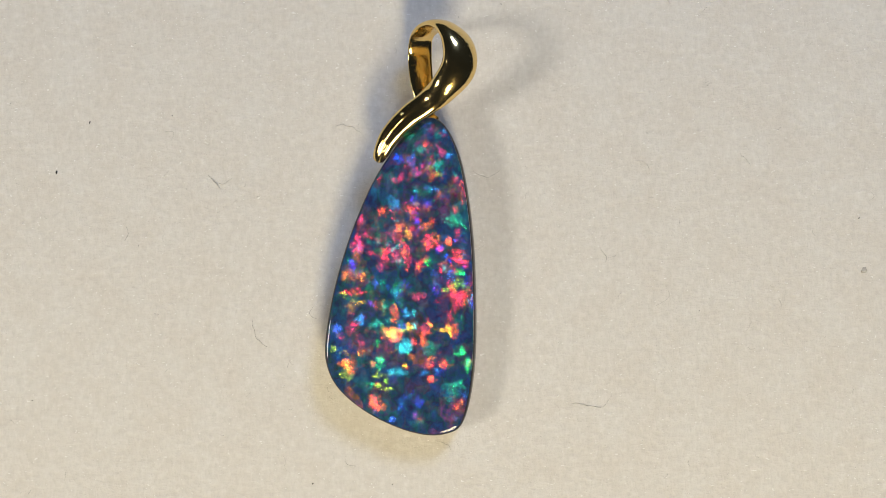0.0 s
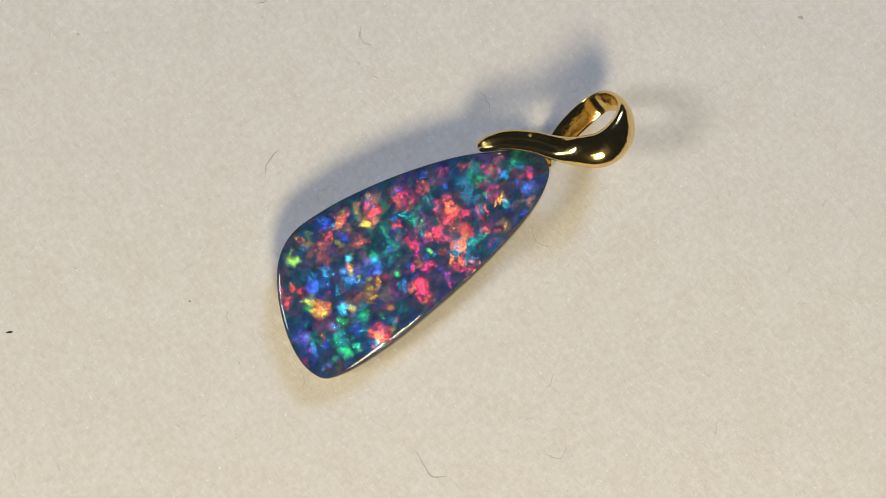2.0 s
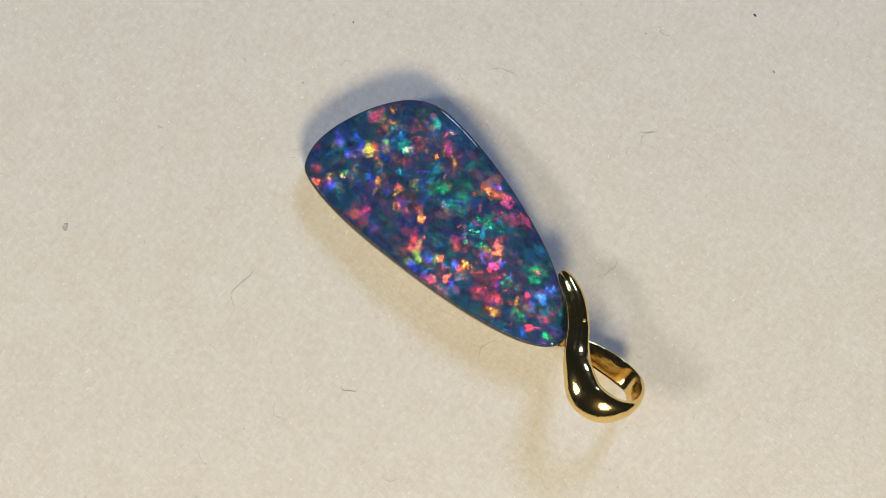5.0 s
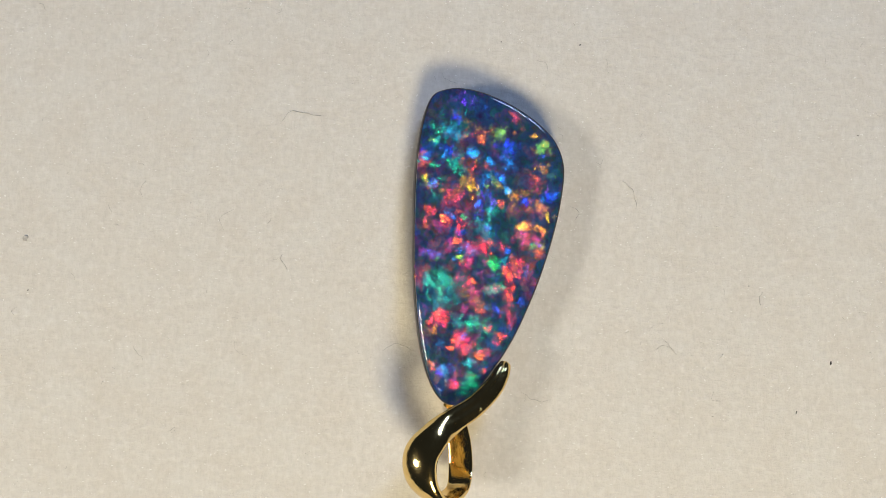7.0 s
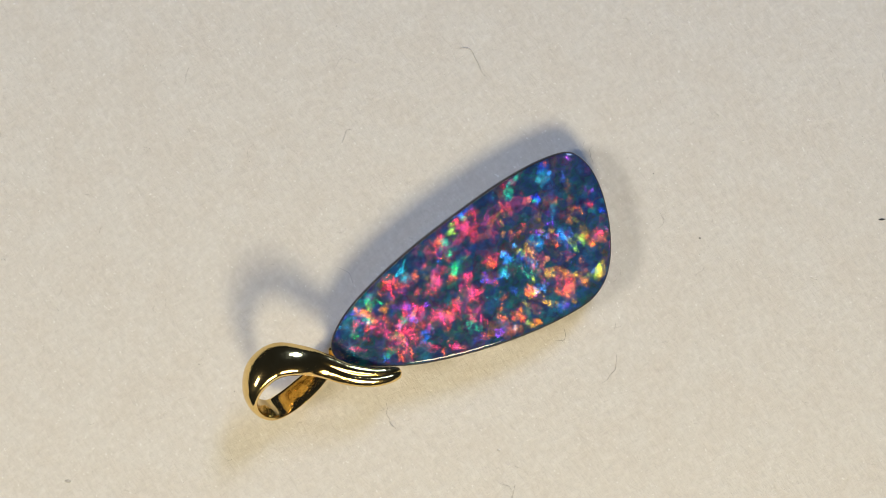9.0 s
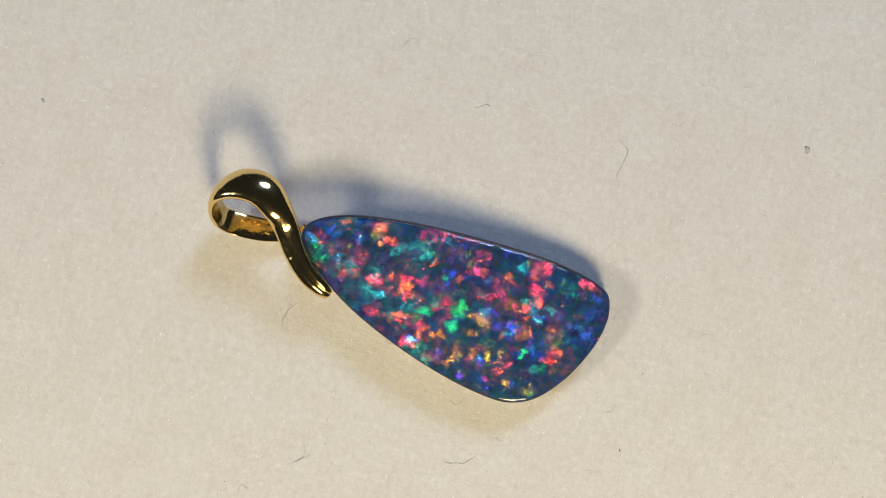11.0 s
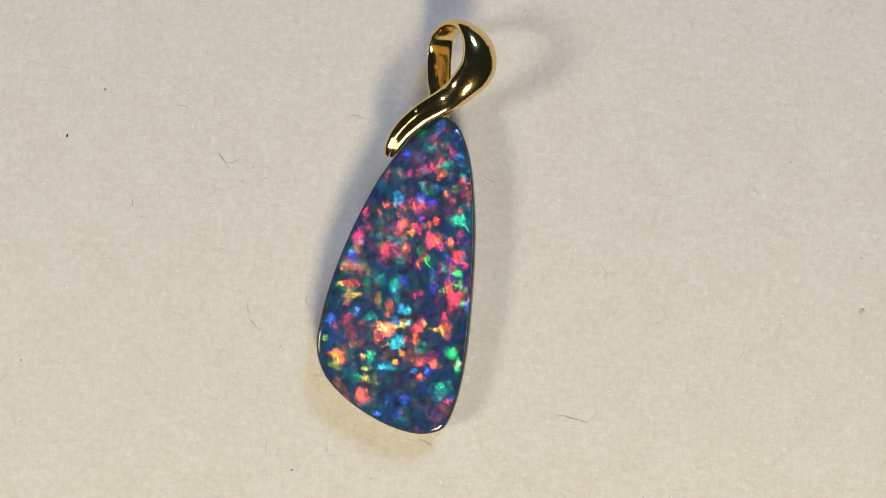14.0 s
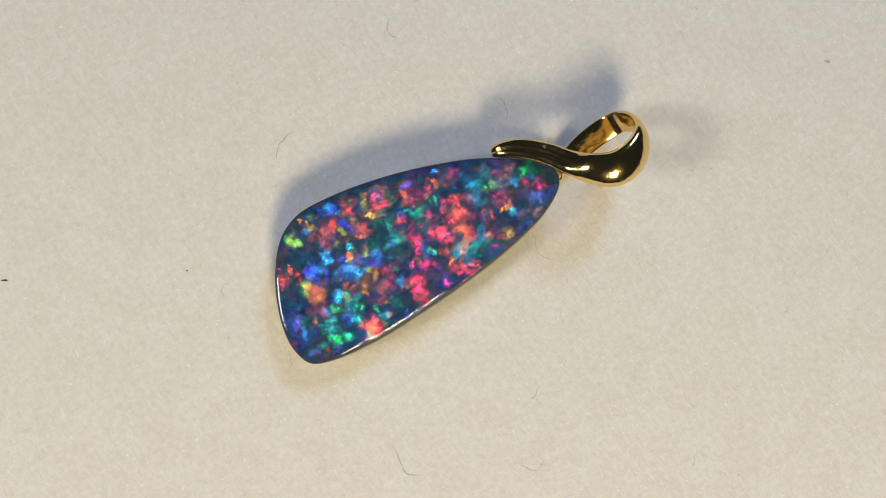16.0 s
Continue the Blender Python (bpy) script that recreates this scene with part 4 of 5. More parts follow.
    grow("red", 182, [(-0.3, -5.0, 0.42, 0.75), (-0.7, -4.2, 0.42, 0.58), (-2.9, -1.0, 0.50, 0.66), (-3.5, -1.3, 0.42, 0.33), (-4.6, 0.9, 0.37, 0.58), (-4.8, 1.9, 0.42, 0.33), (0.2, 4.2, 0.75, 0.66), (-5.2, -10.2, 0.58, 0.58), (1.8, -6.7, 0.25, 0.58), (-1.8, -0.8, 0.33, 0.58), (0.0, -2.8, 0.50, 0.50), (1.2, -2.5, 0.42, 0.58), (-3.1, 6.6, 0.58, 0.33), (-1.1, 8.9, 0.42, 0.42), (-1.6, 6.0, 0.66, 0.58), (-3.1, 4.0, 0.58, 0.33), (-1.6, -7.1, 0.50, 0.33), (-6.5, -5.8, 0.58, 0.42), (-3.2, -8.2, 0.50, 0.25), (-5.0, 0.4, 0.75, 0.33), (-1.9, 1.4, 0.21, 0.25), (-2.9, 1.9, 0.17, 0.25), (-0.9, -1.3, 0.33, 0.25), (1.7, 1.3, 0.12, 0.58), (-2.1, 3.4, 0.17, 0.17), (-4.8, 4.1, 0.25, 0.66)], True)
    grow("pink", 182, [(-5.5, -6.3, 0.75, 0.42), (-1.7, 0.3, 0.42, 0.42)], True)
    grow("coral", 182, [(-1.9, -6.2, 0.29, 0.42), (-0.7, 6.3, 0.42, 0.17), (-3.1, 0.8, 0.25, 0.25), (1.5, 3.9, 0.25, 0.21), (-3.0, 7.9, 0.25, 0.21), (-5.1, -10.8, 0.33, 0.33)], True)
    grow("orange", 182, [(-1.6, -5.5, 0.66, 0.42), (-5.9, -2.5, 0.66, 0.33), (-6.9, -2.2, 0.33, 0.33), (-6.8, -0.7, 0.37, 0.25), (-1.8, -9.8, 0.42, 0.21), (-0.4, -9.0, 0.33, 0.21), (-7.0, -6.6, 0.33, 0.33), (-1.7, -4.5, 0.33, 0.17), (-2.8, -9.0, 0.58, 0.33), (-6.0, -3.7, 0.42, 0.33), (-5.3, -4.8, 0.58, 0.33), (-5.3, -9.7, 0.33, 0.21)], True)
    grow("golden", 182, [(-1.7, -5.2, 0.42, 0.33), (1.6, -5.9, 0.33, 0.29), (-7.3, -3.3, 0.17, 0.42), (-7.1, -8.5, 0.42, 0.33), (-6.1, -7.8, 0.42, 0.50), (-3.2, -9.0, 0.42, 0.25), (-6.8, -7.0, 0.42, 0.25), (-5.1, -5.6, 0.25, 0.33)], True)
    grow("lime", 182, [(0.8, -8.7, 0.50, 0.21), (-3.2, -9.6, 0.58, 0.33), (-7.3, -8.5, 0.33, 0.42), (-1.1, -0.2, 0.25, 0.17)], True)
    grow("green", 182, [(-3.8, 0.3, 0.37, 0.66), (-0.2, -7.1, 0.37, 0.37), (-2.2, 9.2, 0.42, 0.21), (-6.3, -1.1, 0.33, 0.21)], True)
    grow("cyan", 182, [(-2.0, 7.3, 0.37, 0.33)], True)
    grow("blue", 182, [(-3.2, -6.2, 0.42, 0.66), (-4.5, -7.6, 0.58, 0.42), (-6.9, -7.6, 0.33, 0.25), (-0.6, 7.8, 0.50, 0.33), (0.6, -0.4, 0.58, 0.17), (-6.2, -4.5, 0.33, 0.33), (-0.7, 0.0, 0.17, 0.17), (-1.4, -11.7, 0.75, 0.33), (-2.3, -4.2, 0.58, 0.58), (-5.9, 0.7, 0.25, 0.50), (-1.9, -7.9, 0.50, 0.25), (-3.3, -7.5, 0.42, 0.25), (-7.7, -5.2, 0.42, 0.42), (-3.2, -4.2, 0.50, 0.66), (-0.1, 7.9, 0.33, 0.50)], True)
    grow("violet", 182, [(-6.6, -1.4, 0.42, 0.33), (-3.9, -7.5, 0.50, 0.21), (-0.5, -11.7, 0.58, 0.33)], True)
    grow("teal", 182, [(0.5, 1.9, 1.00, 1.25), (-1.1, 4.4, 0.50, 0.58), (-3.6, 2.0, 0.75, 0.42), (0.5, -9.7, 0.83, 0.66), (-3.5, 4.8, 0.83, 0.58), (0.8, -5.2, 0.66, 0.83), (-2.1, 8.5, 0.58, 0.50), (-2.8, -3.1, 0.75, 0.66)], True)
    grow("maroon", 182, [(0.9, 4.8, 0.42, 0.58), (-4.7, 3.9, 0.58, 0.83), (-5.8, -4.1, 0.83, 0.58)], True)
    grow("red", 326, [(-2.8, 6.2, 0.75, 0.66), (1.3, 5.1, 0.66, 0.50), (1.8, 4.3, 0.42, 0.42), (1.8, -2.5, 0.58, 0.42), (1.8, -3.2, 0.50, 0.33), (0.3, -2.2, 0.42, 0.33), (-2.4, 0.6, 0.66, 0.58), (-3.3, 2.3, 0.58, 0.33), (-1.5, -1.0, 0.58, 0.25), (-0.6, 7.8, 0.58, 0.33), (-0.5, 9.4, 0.21, 0.33), (-5.7, -1.4, 0.50, 0.50), (-5.3, 1.3, 0.50, 0.42), (-1.7, 3.6, 0.66, 0.33), (2.3, 2.7, 0.25, 0.21), (0.8, 2.8, 0.21, 0.21), (1.0, -10.3, 0.17, 0.25), (-1.7, -9.1, 0.75, 0.33), (-0.4, -1.2, 0.66, 0.33), (1.8, -1.7, 0.25, 0.50), (0.9, -7.5, 0.25, 0.21), (-4.7, -10.4, 0.50, 0.25), (-6.4, -5.5, 0.50, 0.66), (-2.5, 7.4, 0.83, 0.25)], True)
    grow("pink", 326, [(1.4, -0.4, 0.58, 0.33), (-0.4, 0.5, 0.21, 0.25), (0.2, -1.4, 0.42, 0.50), (2.2, -6.4, 0.17, 0.33)], True)
    grow("coral", 326, [(-5.4, -1.7, 0.66, 0.50), (-0.8, 1.6, 0.50, 0.42), (-6.4, -1.2, 0.33, 0.50), (-1.9, 2.7, 0.50, 0.42), (-6.9, -3.7, 0.50, 0.50), (-1.4, 1.1, 0.42, 0.42)], True)
    grow("orange", 326, [(-1.2, 6.1, 0.58, 0.42), (-1.9, 2.4, 0.50, 0.42), (-2.9, 3.0, 0.42, 0.33), (-1.2, 1.4, 0.33, 0.50), (-1.2, 8.3, 0.33, 0.25), (-6.8, -3.9, 0.42, 0.33), (-4.8, -3.7, 0.58, 0.42), (1.2, -5.2, 0.33, 0.25), (0.3, -4.9, 0.21, 0.21), (-4.2, 3.6, 0.17, 0.33), (-1.5, -9.9, 0.17, 0.17), (-4.8, -9.3, 0.17, 0.17)], True)
    grow("golden", 326, [(-3.7, -5.4, 0.42, 0.25), (-7.0, -1.1, 0.21, 0.29)], True)
    grow("lime", 326, [(-3.4, -4.3, 0.33, 0.33), (-7.6, -6.2, 0.25, 0.33), (-6.8, -8.1, 0.42, 0.33), (-2.3, -4.8, 0.25, 0.25), (-4.0, -4.9, 0.25, 0.33), (-3.8, -9.1, 0.42, 0.50)], True)
    grow("green", 326, [(0.3, -7.3, 0.37, 0.33), (-0.7, -6.9, 0.58, 0.25), (0.3, -5.8, 0.33, 0.21), (-3.4, -3.5, 0.42, 0.42), (2.2, -7.0, 0.33, 0.21), (1.0, -8.5, 0.33, 0.25), (-0.2, -6.6, 0.25, 0.17), (1.7, -7.3, 0.42, 0.17), (-0.8, -0.1, 0.21, 0.21)], True)
    grow("cyan", 326, [(-1.7, -7.7, 0.42, 0.33), (-4.4, -6.9, 0.33, 0.42), (-0.3, -3.2, 0.50, 0.25), (-3.2, -6.8, 0.50, 0.25), (-4.2, -7.4, 0.42, 0.33), (-7.1, -4.7, 0.25, 0.42), (-3.0, -5.6, 0.50, 0.66)], True)
    grow("blue", 326, [(-4.1, -8.4, 0.75, 0.58), (-3.0, -4.8, 0.37, 0.42), (-3.0, -2.3, 0.25, 0.25), (-3.2, 4.0, 0.50, 0.42), (-4.2, -0.6, 0.50, 0.42), (0.6, 7.5, 0.21, 0.25), (-1.3, 5.4, 0.50, 0.42), (-5.7, 3.1, 0.17, 0.33), (-5.6, -4.2, 0.42, 0.33), (-1.2, -2.0, 0.42, 0.33), (-0.2, -7.9, 0.50, 0.33), (1.6, -9.0, 0.42, 0.83), (-7.8, -4.8, 0.17, 0.42), (-2.5, -5.6, 0.33, 0.42)], True)
    grow("violet", 326, [(-1.6, -11.3, 0.50, 0.50), (-2.2, -10.9, 0.25, 0.25)], True)
    grow("teal", 326, [(0.1, 3.7, 1.25, 0.58), (1.4, 2.1, 0.83, 0.42), (-4.6, -0.0, 0.58, 0.50), (-2.4, -2.0, 0.91, 0.50), (1.0, -4.3, 0.83, 0.58), (-0.1, -9.2, 0.83, 0.58), (-0.7, -7.7, 0.58, 0.33)], True)
    grow("maroon", 326, [(-1.3, -3.8, 0.75, 0.50), (-1.2, -5.2, 0.42, 0.66), (-6.5, -6.9, 0.42, 0.33), (-5.1, -3.9, 0.66, 0.42)], True)
    grow("coral", 38, [(-0.3, 2.4, 0.45, 0.73), (1.8, 1.7, 0.49, 0.41), (-6.6, -1.4, 0.49, 0.53), (1.4, -7.0, 0.45, 0.57)])
    grow("red", 38, [(-5.4, 1.3, 0.77, 0.61), (-3.0, 2.9, 0.53, 0.61), (-0.3, 1.3, 0.97, 0.41), (-6.8, -5.5, 0.81, 0.41), (-5.7, -10.2, 0.53, 0.41)])
    grow("green", 38, [(-3.2, 5.8, 0.61, 0.53), (-2.9, 0.7, 0.41, 0.41), (-1.2, -8.8, 0.36, 0.36)])
    grow("violet", 38, [(-0.2, 8.5, 0.32, 0.41)])
    grow("blue", 38, [(0.9, -9.7, 0.41, 0.36), (-3.8, -1.4, 0.49, 0.41), (-3.7, -4.8, 0.57, 0.49)])
    grow("golden", 38, [(-1.8, -5.4, 0.49, 0.45)])
    grow("maroon", 38, [(0.7, -2.2, 0.53, 0.69)])
    grow("red", 63, [(-5.2, -10.3, 0.49, 0.81), (-6.7, -5.5, 1.05, 0.53), (1.6, -6.7, 0.61, 0.77), (-5.4, 0.7, 0.97, 0.53), (-5.8, -1.4, 0.32, 0.41), (-4.0, -1.0, 0.65, 0.32), (-0.8, 8.6, 0.49, 0.32), (-1.7, 7.7, 0.57, 0.28), (1.8, 1.4, 0.97, 0.28), (-4.5, -9.1, 0.32, 0.49)])
    grow("coral", 63, [(-6.0, -5.0, 0.61, 0.45), (-1.6, 6.0, 0.69, 0.65), (-1.0, 4.6, 0.41, 0.57), (-0.9, 2.5, 0.65, 0.45), (-2.0, 0.7, 0.65, 0.41), (-5.0, 2.5, 0.53, 0.32)])
    grow("orange", 63, [(-7.6, -7.3, 0.49, 0.28), (-2.8, -9.0, 0.65, 0.69), (-3.1, 3.1, 0.41, 0.41)])
    grow("green", 63, [(-2.0, 8.9, 0.85, 0.41), (-2.6, 5.8, 0.81, 0.32), (0.7, -9.4, 0.57, 0.49), (-3.5, -9.6, 0.36, 0.32)])
    grow("teal", 63, [(-3.9, 0.6, 0.77, 0.41), (-4.0, 2.0, 0.65, 0.41), (-4.3, -2.2, 1.05, 0.65)])
    grow("cyan", 63, [(-2.4, 0.3, 0.36, 0.32)])
    grow("blue", 63, [(-0.1, 8.2, 0.57, 0.45), (-3.0, -5.8, 0.73, 0.36), (-4.2, -8.6, 0.41, 0.49), (-4.9, -6.9, 0.36, 0.53), (-1.2, 7.7, 0.20, 0.57), (-7.6, -5.1, 0.69, 0.24), (-0.2, 6.5, 0.49, 0.57)])
    grow("violet", 63, [(-2.1, -11.2, 0.69, 0.41), (-3.4, -4.9, 0.36, 0.32), (-0.8, -1.0, 0.36, 0.32)])
    grow("maroon", 63, [(0.1, -2.3, 0.81, 0.45), (-5.8, -1.0, 0.89, 0.49), (-1.4, 3.6, 0.65, 0.57)])
    grow("red", 102, [(-5.0, -10.5, 0.81, 0.69), (-2.6, -9.3, 0.61, 0.81), (-6.5, -6.0, 0.89, 0.85), (-7.0, -3.6, 0.45, 0.61), (-5.1, 0.7, 0.81, 0.45), (-6.1, 0.1, 0.97, 0.36), (0.2, 4.2, 1.01, 0.69), (1.7, -6.7, 0.41, 0.28), (1.9, 1.6, 0.57, 0.20), (-4.0, -1.1, 0.49, 0.32)])
    grow("coral", 102, [(-5.5, -5.4, 0.69, 0.45), (-1.0, -3.8, 1.38, 0.45), (-0.2, -5.0, 0.69, 0.41)])
    grow("orange", 102, [(-3.9, -9.2, 0.36, 0.89), (-6.9, -6.3, 0.36, 0.32), (-5.5, -3.6, 0.65, 0.73), (0.7, 5.1, 0.57, 0.36), (-1.1, 5.8, 0.49, 0.32), (-0.8, 1.5, 0.28, 0.53)])
    grow("maroon", 102, [(1.1, -2.5, 0.57, 0.69), (-2.2, 2.2, 0.81, 0.65), (-6.5, -2.7, 0.73, 0.57)])
    grow("green", 102, [(-1.3, -9.2, 0.36, 0.53), (-4.0, 1.0, 0.93, 0.36), (-1.6, 4.6, 0.32, 0.36)])
    grow("cyan", 102, [(-2.2, 6.8, 0.57, 0.24), (-3.1, -6.1, 0.57, 0.28)])
    grow("blue", 102, [(-1.0, -1.3, 0.85, 0.32)])
    grow("violet", 102, [(0.9, -0.8, 0.36, 0.41), (-0.6, 8.0, 0.32, 0.49)])
    grow("coral", 169, [(-1.5, -6.9, 0.57, 0.57), (-5.0, -10.4, 0.61, 0.69), (-4.6, 0.8, 0.61, 0.45), (2.1, 1.4, 0.20, 0.57), (2.2, -6.7, 0.32, 0.57)])
    grow("red", 169, [(1.1, -5.3, 0.49, 0.57), (0.2, -4.0, 0.49, 0.53), (0.1, -2.5, 0.45, 0.57), (-2.7, -1.0, 0.61, 0.69), (-5.2, 0.1, 0.49, 0.45), (-4.8, 1.9, 0.36, 0.49), (-2.5, 6.8, 0.69, 0.28), (-0.9, 8.6, 0.32, 0.61), (-1.1, -2.5, 0.32, 0.49), (-1.4, 0.3, 0.41, 0.36), (-1.9, 1.6, 0.49, 0.24)])
    grow("pink", 169, [(-1.1, 5.5, 0.85, 0.53), (1.0, -3.4, 0.49, 0.28), (-6.3, -1.7, 0.73, 0.36), (-4.3, -1.1, 0.41, 0.32)])
    grow("golden", 169, [(-1.5, -5.4, 0.69, 0.65), (-4.8, -4.7, 0.45, 0.61), (-6.4, -9.1, 0.45, 0.24), (-6.7, -6.6, 0.36, 0.32), (-1.9, -9.6, 0.53, 0.32)])
    grow("orange", 169, [(-2.4, -8.7, 0.41, 0.32), (-6.1, -2.5, 0.89, 0.41), (-6.8, -0.6, 0.41, 0.45), (-0.5, 1.7, 0.57, 0.20)])
    grow("lime", 169, [(1.7, -5.6, 0.32, 0.49), (-7.2, -8.2, 0.49, 0.28)])
    grow("green", 169, [(-3.5, 0.2, 0.49, 0.53), (-1.4, 9.3, 0.41, 0.28)])
    grow("blue", 169, [(0.3, -8.1, 0.49, 0.32), (0.4, 8.5, 0.57, 0.69), (-3.6, 3.5, 0.57, 0.49), (-3.9, -6.1, 0.41, 0.61), (1.0, -0.3, 0.77, 0.32), (-5.8, 0.9, 0.24, 0.57)])
    grow("violet", 169, [(-1.0, -12.2, 0.77, 0.28), (-0.2, -11.5, 0.32, 0.36), (-7.4, -5.0, 0.32, 0.41)])
    grow("violet", 208, [(-1.8, -11.5, 0.36, 0.32), (-4.2, -7.7, 0.36, 0.36), (-2.4, -5.9, 0.41, 0.36)])
    grow("cyan", 208, [(-3.1, -8.0, 0.36, 0.36), (1.0, -0.9, 0.57, 0.36)])
    grow("blue", 208, [(-2.1, -7.7, 0.41, 0.32)])
    grow("lime", 208, [(-6.9, -8.7, 0.32, 0.53)])
    grow("pink", 208, [(-3.0, -7.0, 0.49, 0.36)])
    grow("coral", 208, [(-5.1, -10.3, 0.61, 0.53), (-1.7, -3.5, 0.69, 0.49), (-2.7, 1.7, 0.36, 0.49), (-2.5, 4.3, 0.61, 0.45), (1.0, 4.8, 0.45, 0.69), (-6.2, -6.0, 0.61, 0.53)])
    grow("orange", 208, [(-5.7, -6.3, 0.77, 0.53), (0.7, 7.7, 0.24, 0.49), (-4.9, 4.0, 0.41, 0.28), (-6.2, -1.7, 0.49, 0.32)])
    grow("golden", 208, [(-5.8, -3.8, 0.73, 0.41)])
    grow("red", 208, [(1.3, -2.4, 0.61, 0.77), (-2.8, -0.4, 0.77, 0.61), (-3.8, 1.6, 0.69, 0.69), (-0.6, 9.3, 0.41, 0.28), (-2.6, 6.1, 0.36, 0.36)])
    grow("red", 234, [(1.7, -3.0, 0.85, 0.77), (1.4, -0.5, 0.41, 0.81), (0.6, -2.4, 0.53, 0.53), (-2.8, 5.7, 1.05, 0.81), (-3.8, 6.2, 0.81, 0.45), (-1.6, 4.1, 0.85, 0.61), (-1.1, 1.5, 0.69, 0.53), (0.6, 4.3, 0.77, 0.81), (-2.0, -2.5, 0.57, 0.32)])
    grow("pink", 234, [(-3.0, -0.1, 0.85, 0.61), (-3.2, 2.5, 0.97, 0.57), (-0.4, 0.8, 0.57, 0.41), (-4.5, 0.5, 0.57, 0.49), (-2.9, 1.4, 0.65, 0.32), (-3.1, -9.0, 0.49, 0.41)])
    grow("coral", 234, [(-1.7, -11.2, 0.32, 0.41), (0.8, -5.3, 0.32, 0.65), (-1.2, -5.8, 0.45, 0.24), (0.5, 2.7, 0.53, 0.32)])
    grow("orange", 234, [(-6.2, -2.5, 0.32, 0.61), (-4.8, -9.3, 0.41, 0.32)])
    grow("golden", 234, [(-2.9, -5.1, 0.69, 0.36), (-7.0, -6.4, 0.41, 0.36), (-7.0, -8.5, 0.32, 0.57)])
    grow("lime", 234, [(-4.2, -8.4, 0.53, 0.36), (-4.9, -4.2, 0.32, 0.41)])
    grow("green", 234, [(-1.0, -0.3, 0.53, 0.53), (-1.8, 4.8, 0.36, 0.32)])
    grow("blue", 234, [(-4.4, -1.1, 0.41, 0.32), (-2.8, -7.9, 0.36, 0.61), (-0.2, 7.3, 0.57, 0.49), (-3.5, 3.7, 0.41, 0.36), (-5.5, -4.2, 0.41, 0.36)])
    grow("violet", 234, [(-1.4, -5.2, 0.41, 0.28)])
    grow("maroon", 234, [(-5.5, -5.8, 0.89, 0.77), (0.0, -4.2, 0.65, 0.89)])
    grow("coral", 300, [(-6.3, -1.2, 0.85, 0.61), (-1.1, 1.2, 0.77, 0.61), (-2.3, 2.5, 0.61, 0.53), (-1.6, -6.5, 0.61, 0.28)])
    grow("red", 300, [(-2.6, 4.3, 0.53, 0.45), (1.8, 0.3, 0.53, 0.53), (1.5, -2.4, 0.57, 0.45), (-0.0, -2.3, 0.69, 0.36), (1.6, -7.2, 0.61, 0.45), (-0.7, 9.5, 0.32, 0.36), (-1.4, 7.9, 0.41, 0.32)])
    grow("maroon", 300, [(0.5, -4.8, 0.93, 0.53), (-6.1, -5.5, 0.73, 0.65), (1.1, 5.1, 0.81, 0.41)])
    grow("orange", 300, [(-2.6, 7.2, 0.53, 0.36), (0.2, 4.6, 0.61, 0.28)])
    grow("golden", 300, [(-1.4, -5.4, 0.53, 0.57)])
    grow("cyan", 300, [(-3.6, 3.8, 0.53, 0.32), (-2.6, -3.8, 0.49, 0.32), (-3.8, -5.9, 0.57, 0.41), (-2.1, -7.7, 0.41, 0.28), (-6.0, 0.8, 0.73, 0.20)])
    grow("blue", 300, [(-6.0, -4.1, 0.41, 0.41), (-7.5, -4.7, 0.32, 0.41), (-4.4, -8.1, 0.41, 0.41), (-0.6, -10.3, 0.49, 0.32)])
    grow("violet", 300, [(-0.7, -12.0, 0.53, 0.53)])
    grow("green", 300, [(0.5, -8.5, 0.20, 0.53), (-1.6, -10.9, 0.32, 0.41), (0.8, 2.1, 0.65, 0.32)])
    grow("lime", 300, [(-3.7, -9.3, 0.24, 0.53), (-6.0, -2.7, 0.32, 0.53), (-7.0, -8.4, 0.53, 0.24)])
    grow("coral", 25, [(-0.9, 2.3, 0.49, 0.89), (-2.3, 3.0, 1.22, 0.49), (0.8, 0.7, 0.57, 0.57), (1.8, 1.4, 0.41, 0.49), (0.7, -2.5, 0.41, 0.57), (-4.0, -5.8, 0.36, 0.49), (-1.5, -5.8, 0.65, 0.32), (1.5, -7.2, 0.45, 0.36), (-5.7, 0.7, 0.81, 0.57), (-1.4, 1.4, 0.65, 0.57), (0.9, -0.4, 0.41, 0.41)])
    grow("orange", 25, [(-6.2, -1.5, 0.49, 0.41), (-6.7, -7.6, 0.41, 0.49), (-6.9, -1.0, 0.49, 0.32), (-0.8, 6.0, 0.24, 0.57), (-1.2, -5.0, 0.32, 0.41)])
    grow("red", 25, [(-5.0, 0.6, 0.73, 0.41), (-3.5, -4.0, 0.36, 0.41), (-4.3, 1.9, 0.32, 0.57), (0.5, -4.8, 0.32, 0.89)])
    grow("golden", 25, [(-6.4, -3.0, 0.65, 0.41), (-1.4, -5.5, 0.41, 0.32)])
    grow("green", 25, [(-3.7, 6.2, 0.41, 0.36), (-1.2, 4.9, 0.41, 0.41), (-2.6, 1.3, 0.49, 0.49), (-1.7, 0.6, 0.32, 0.32)])
    grow("blue", 25, [(1.2, -9.6, 0.49, 0.49), (-2.5, -3.8, 0.32, 0.36), (-2.0, 4.3, 0.36, 0.28), (0.1, 9.3, 0.32, 0.57), (0.6, 6.2, 0.41, 0.32)])
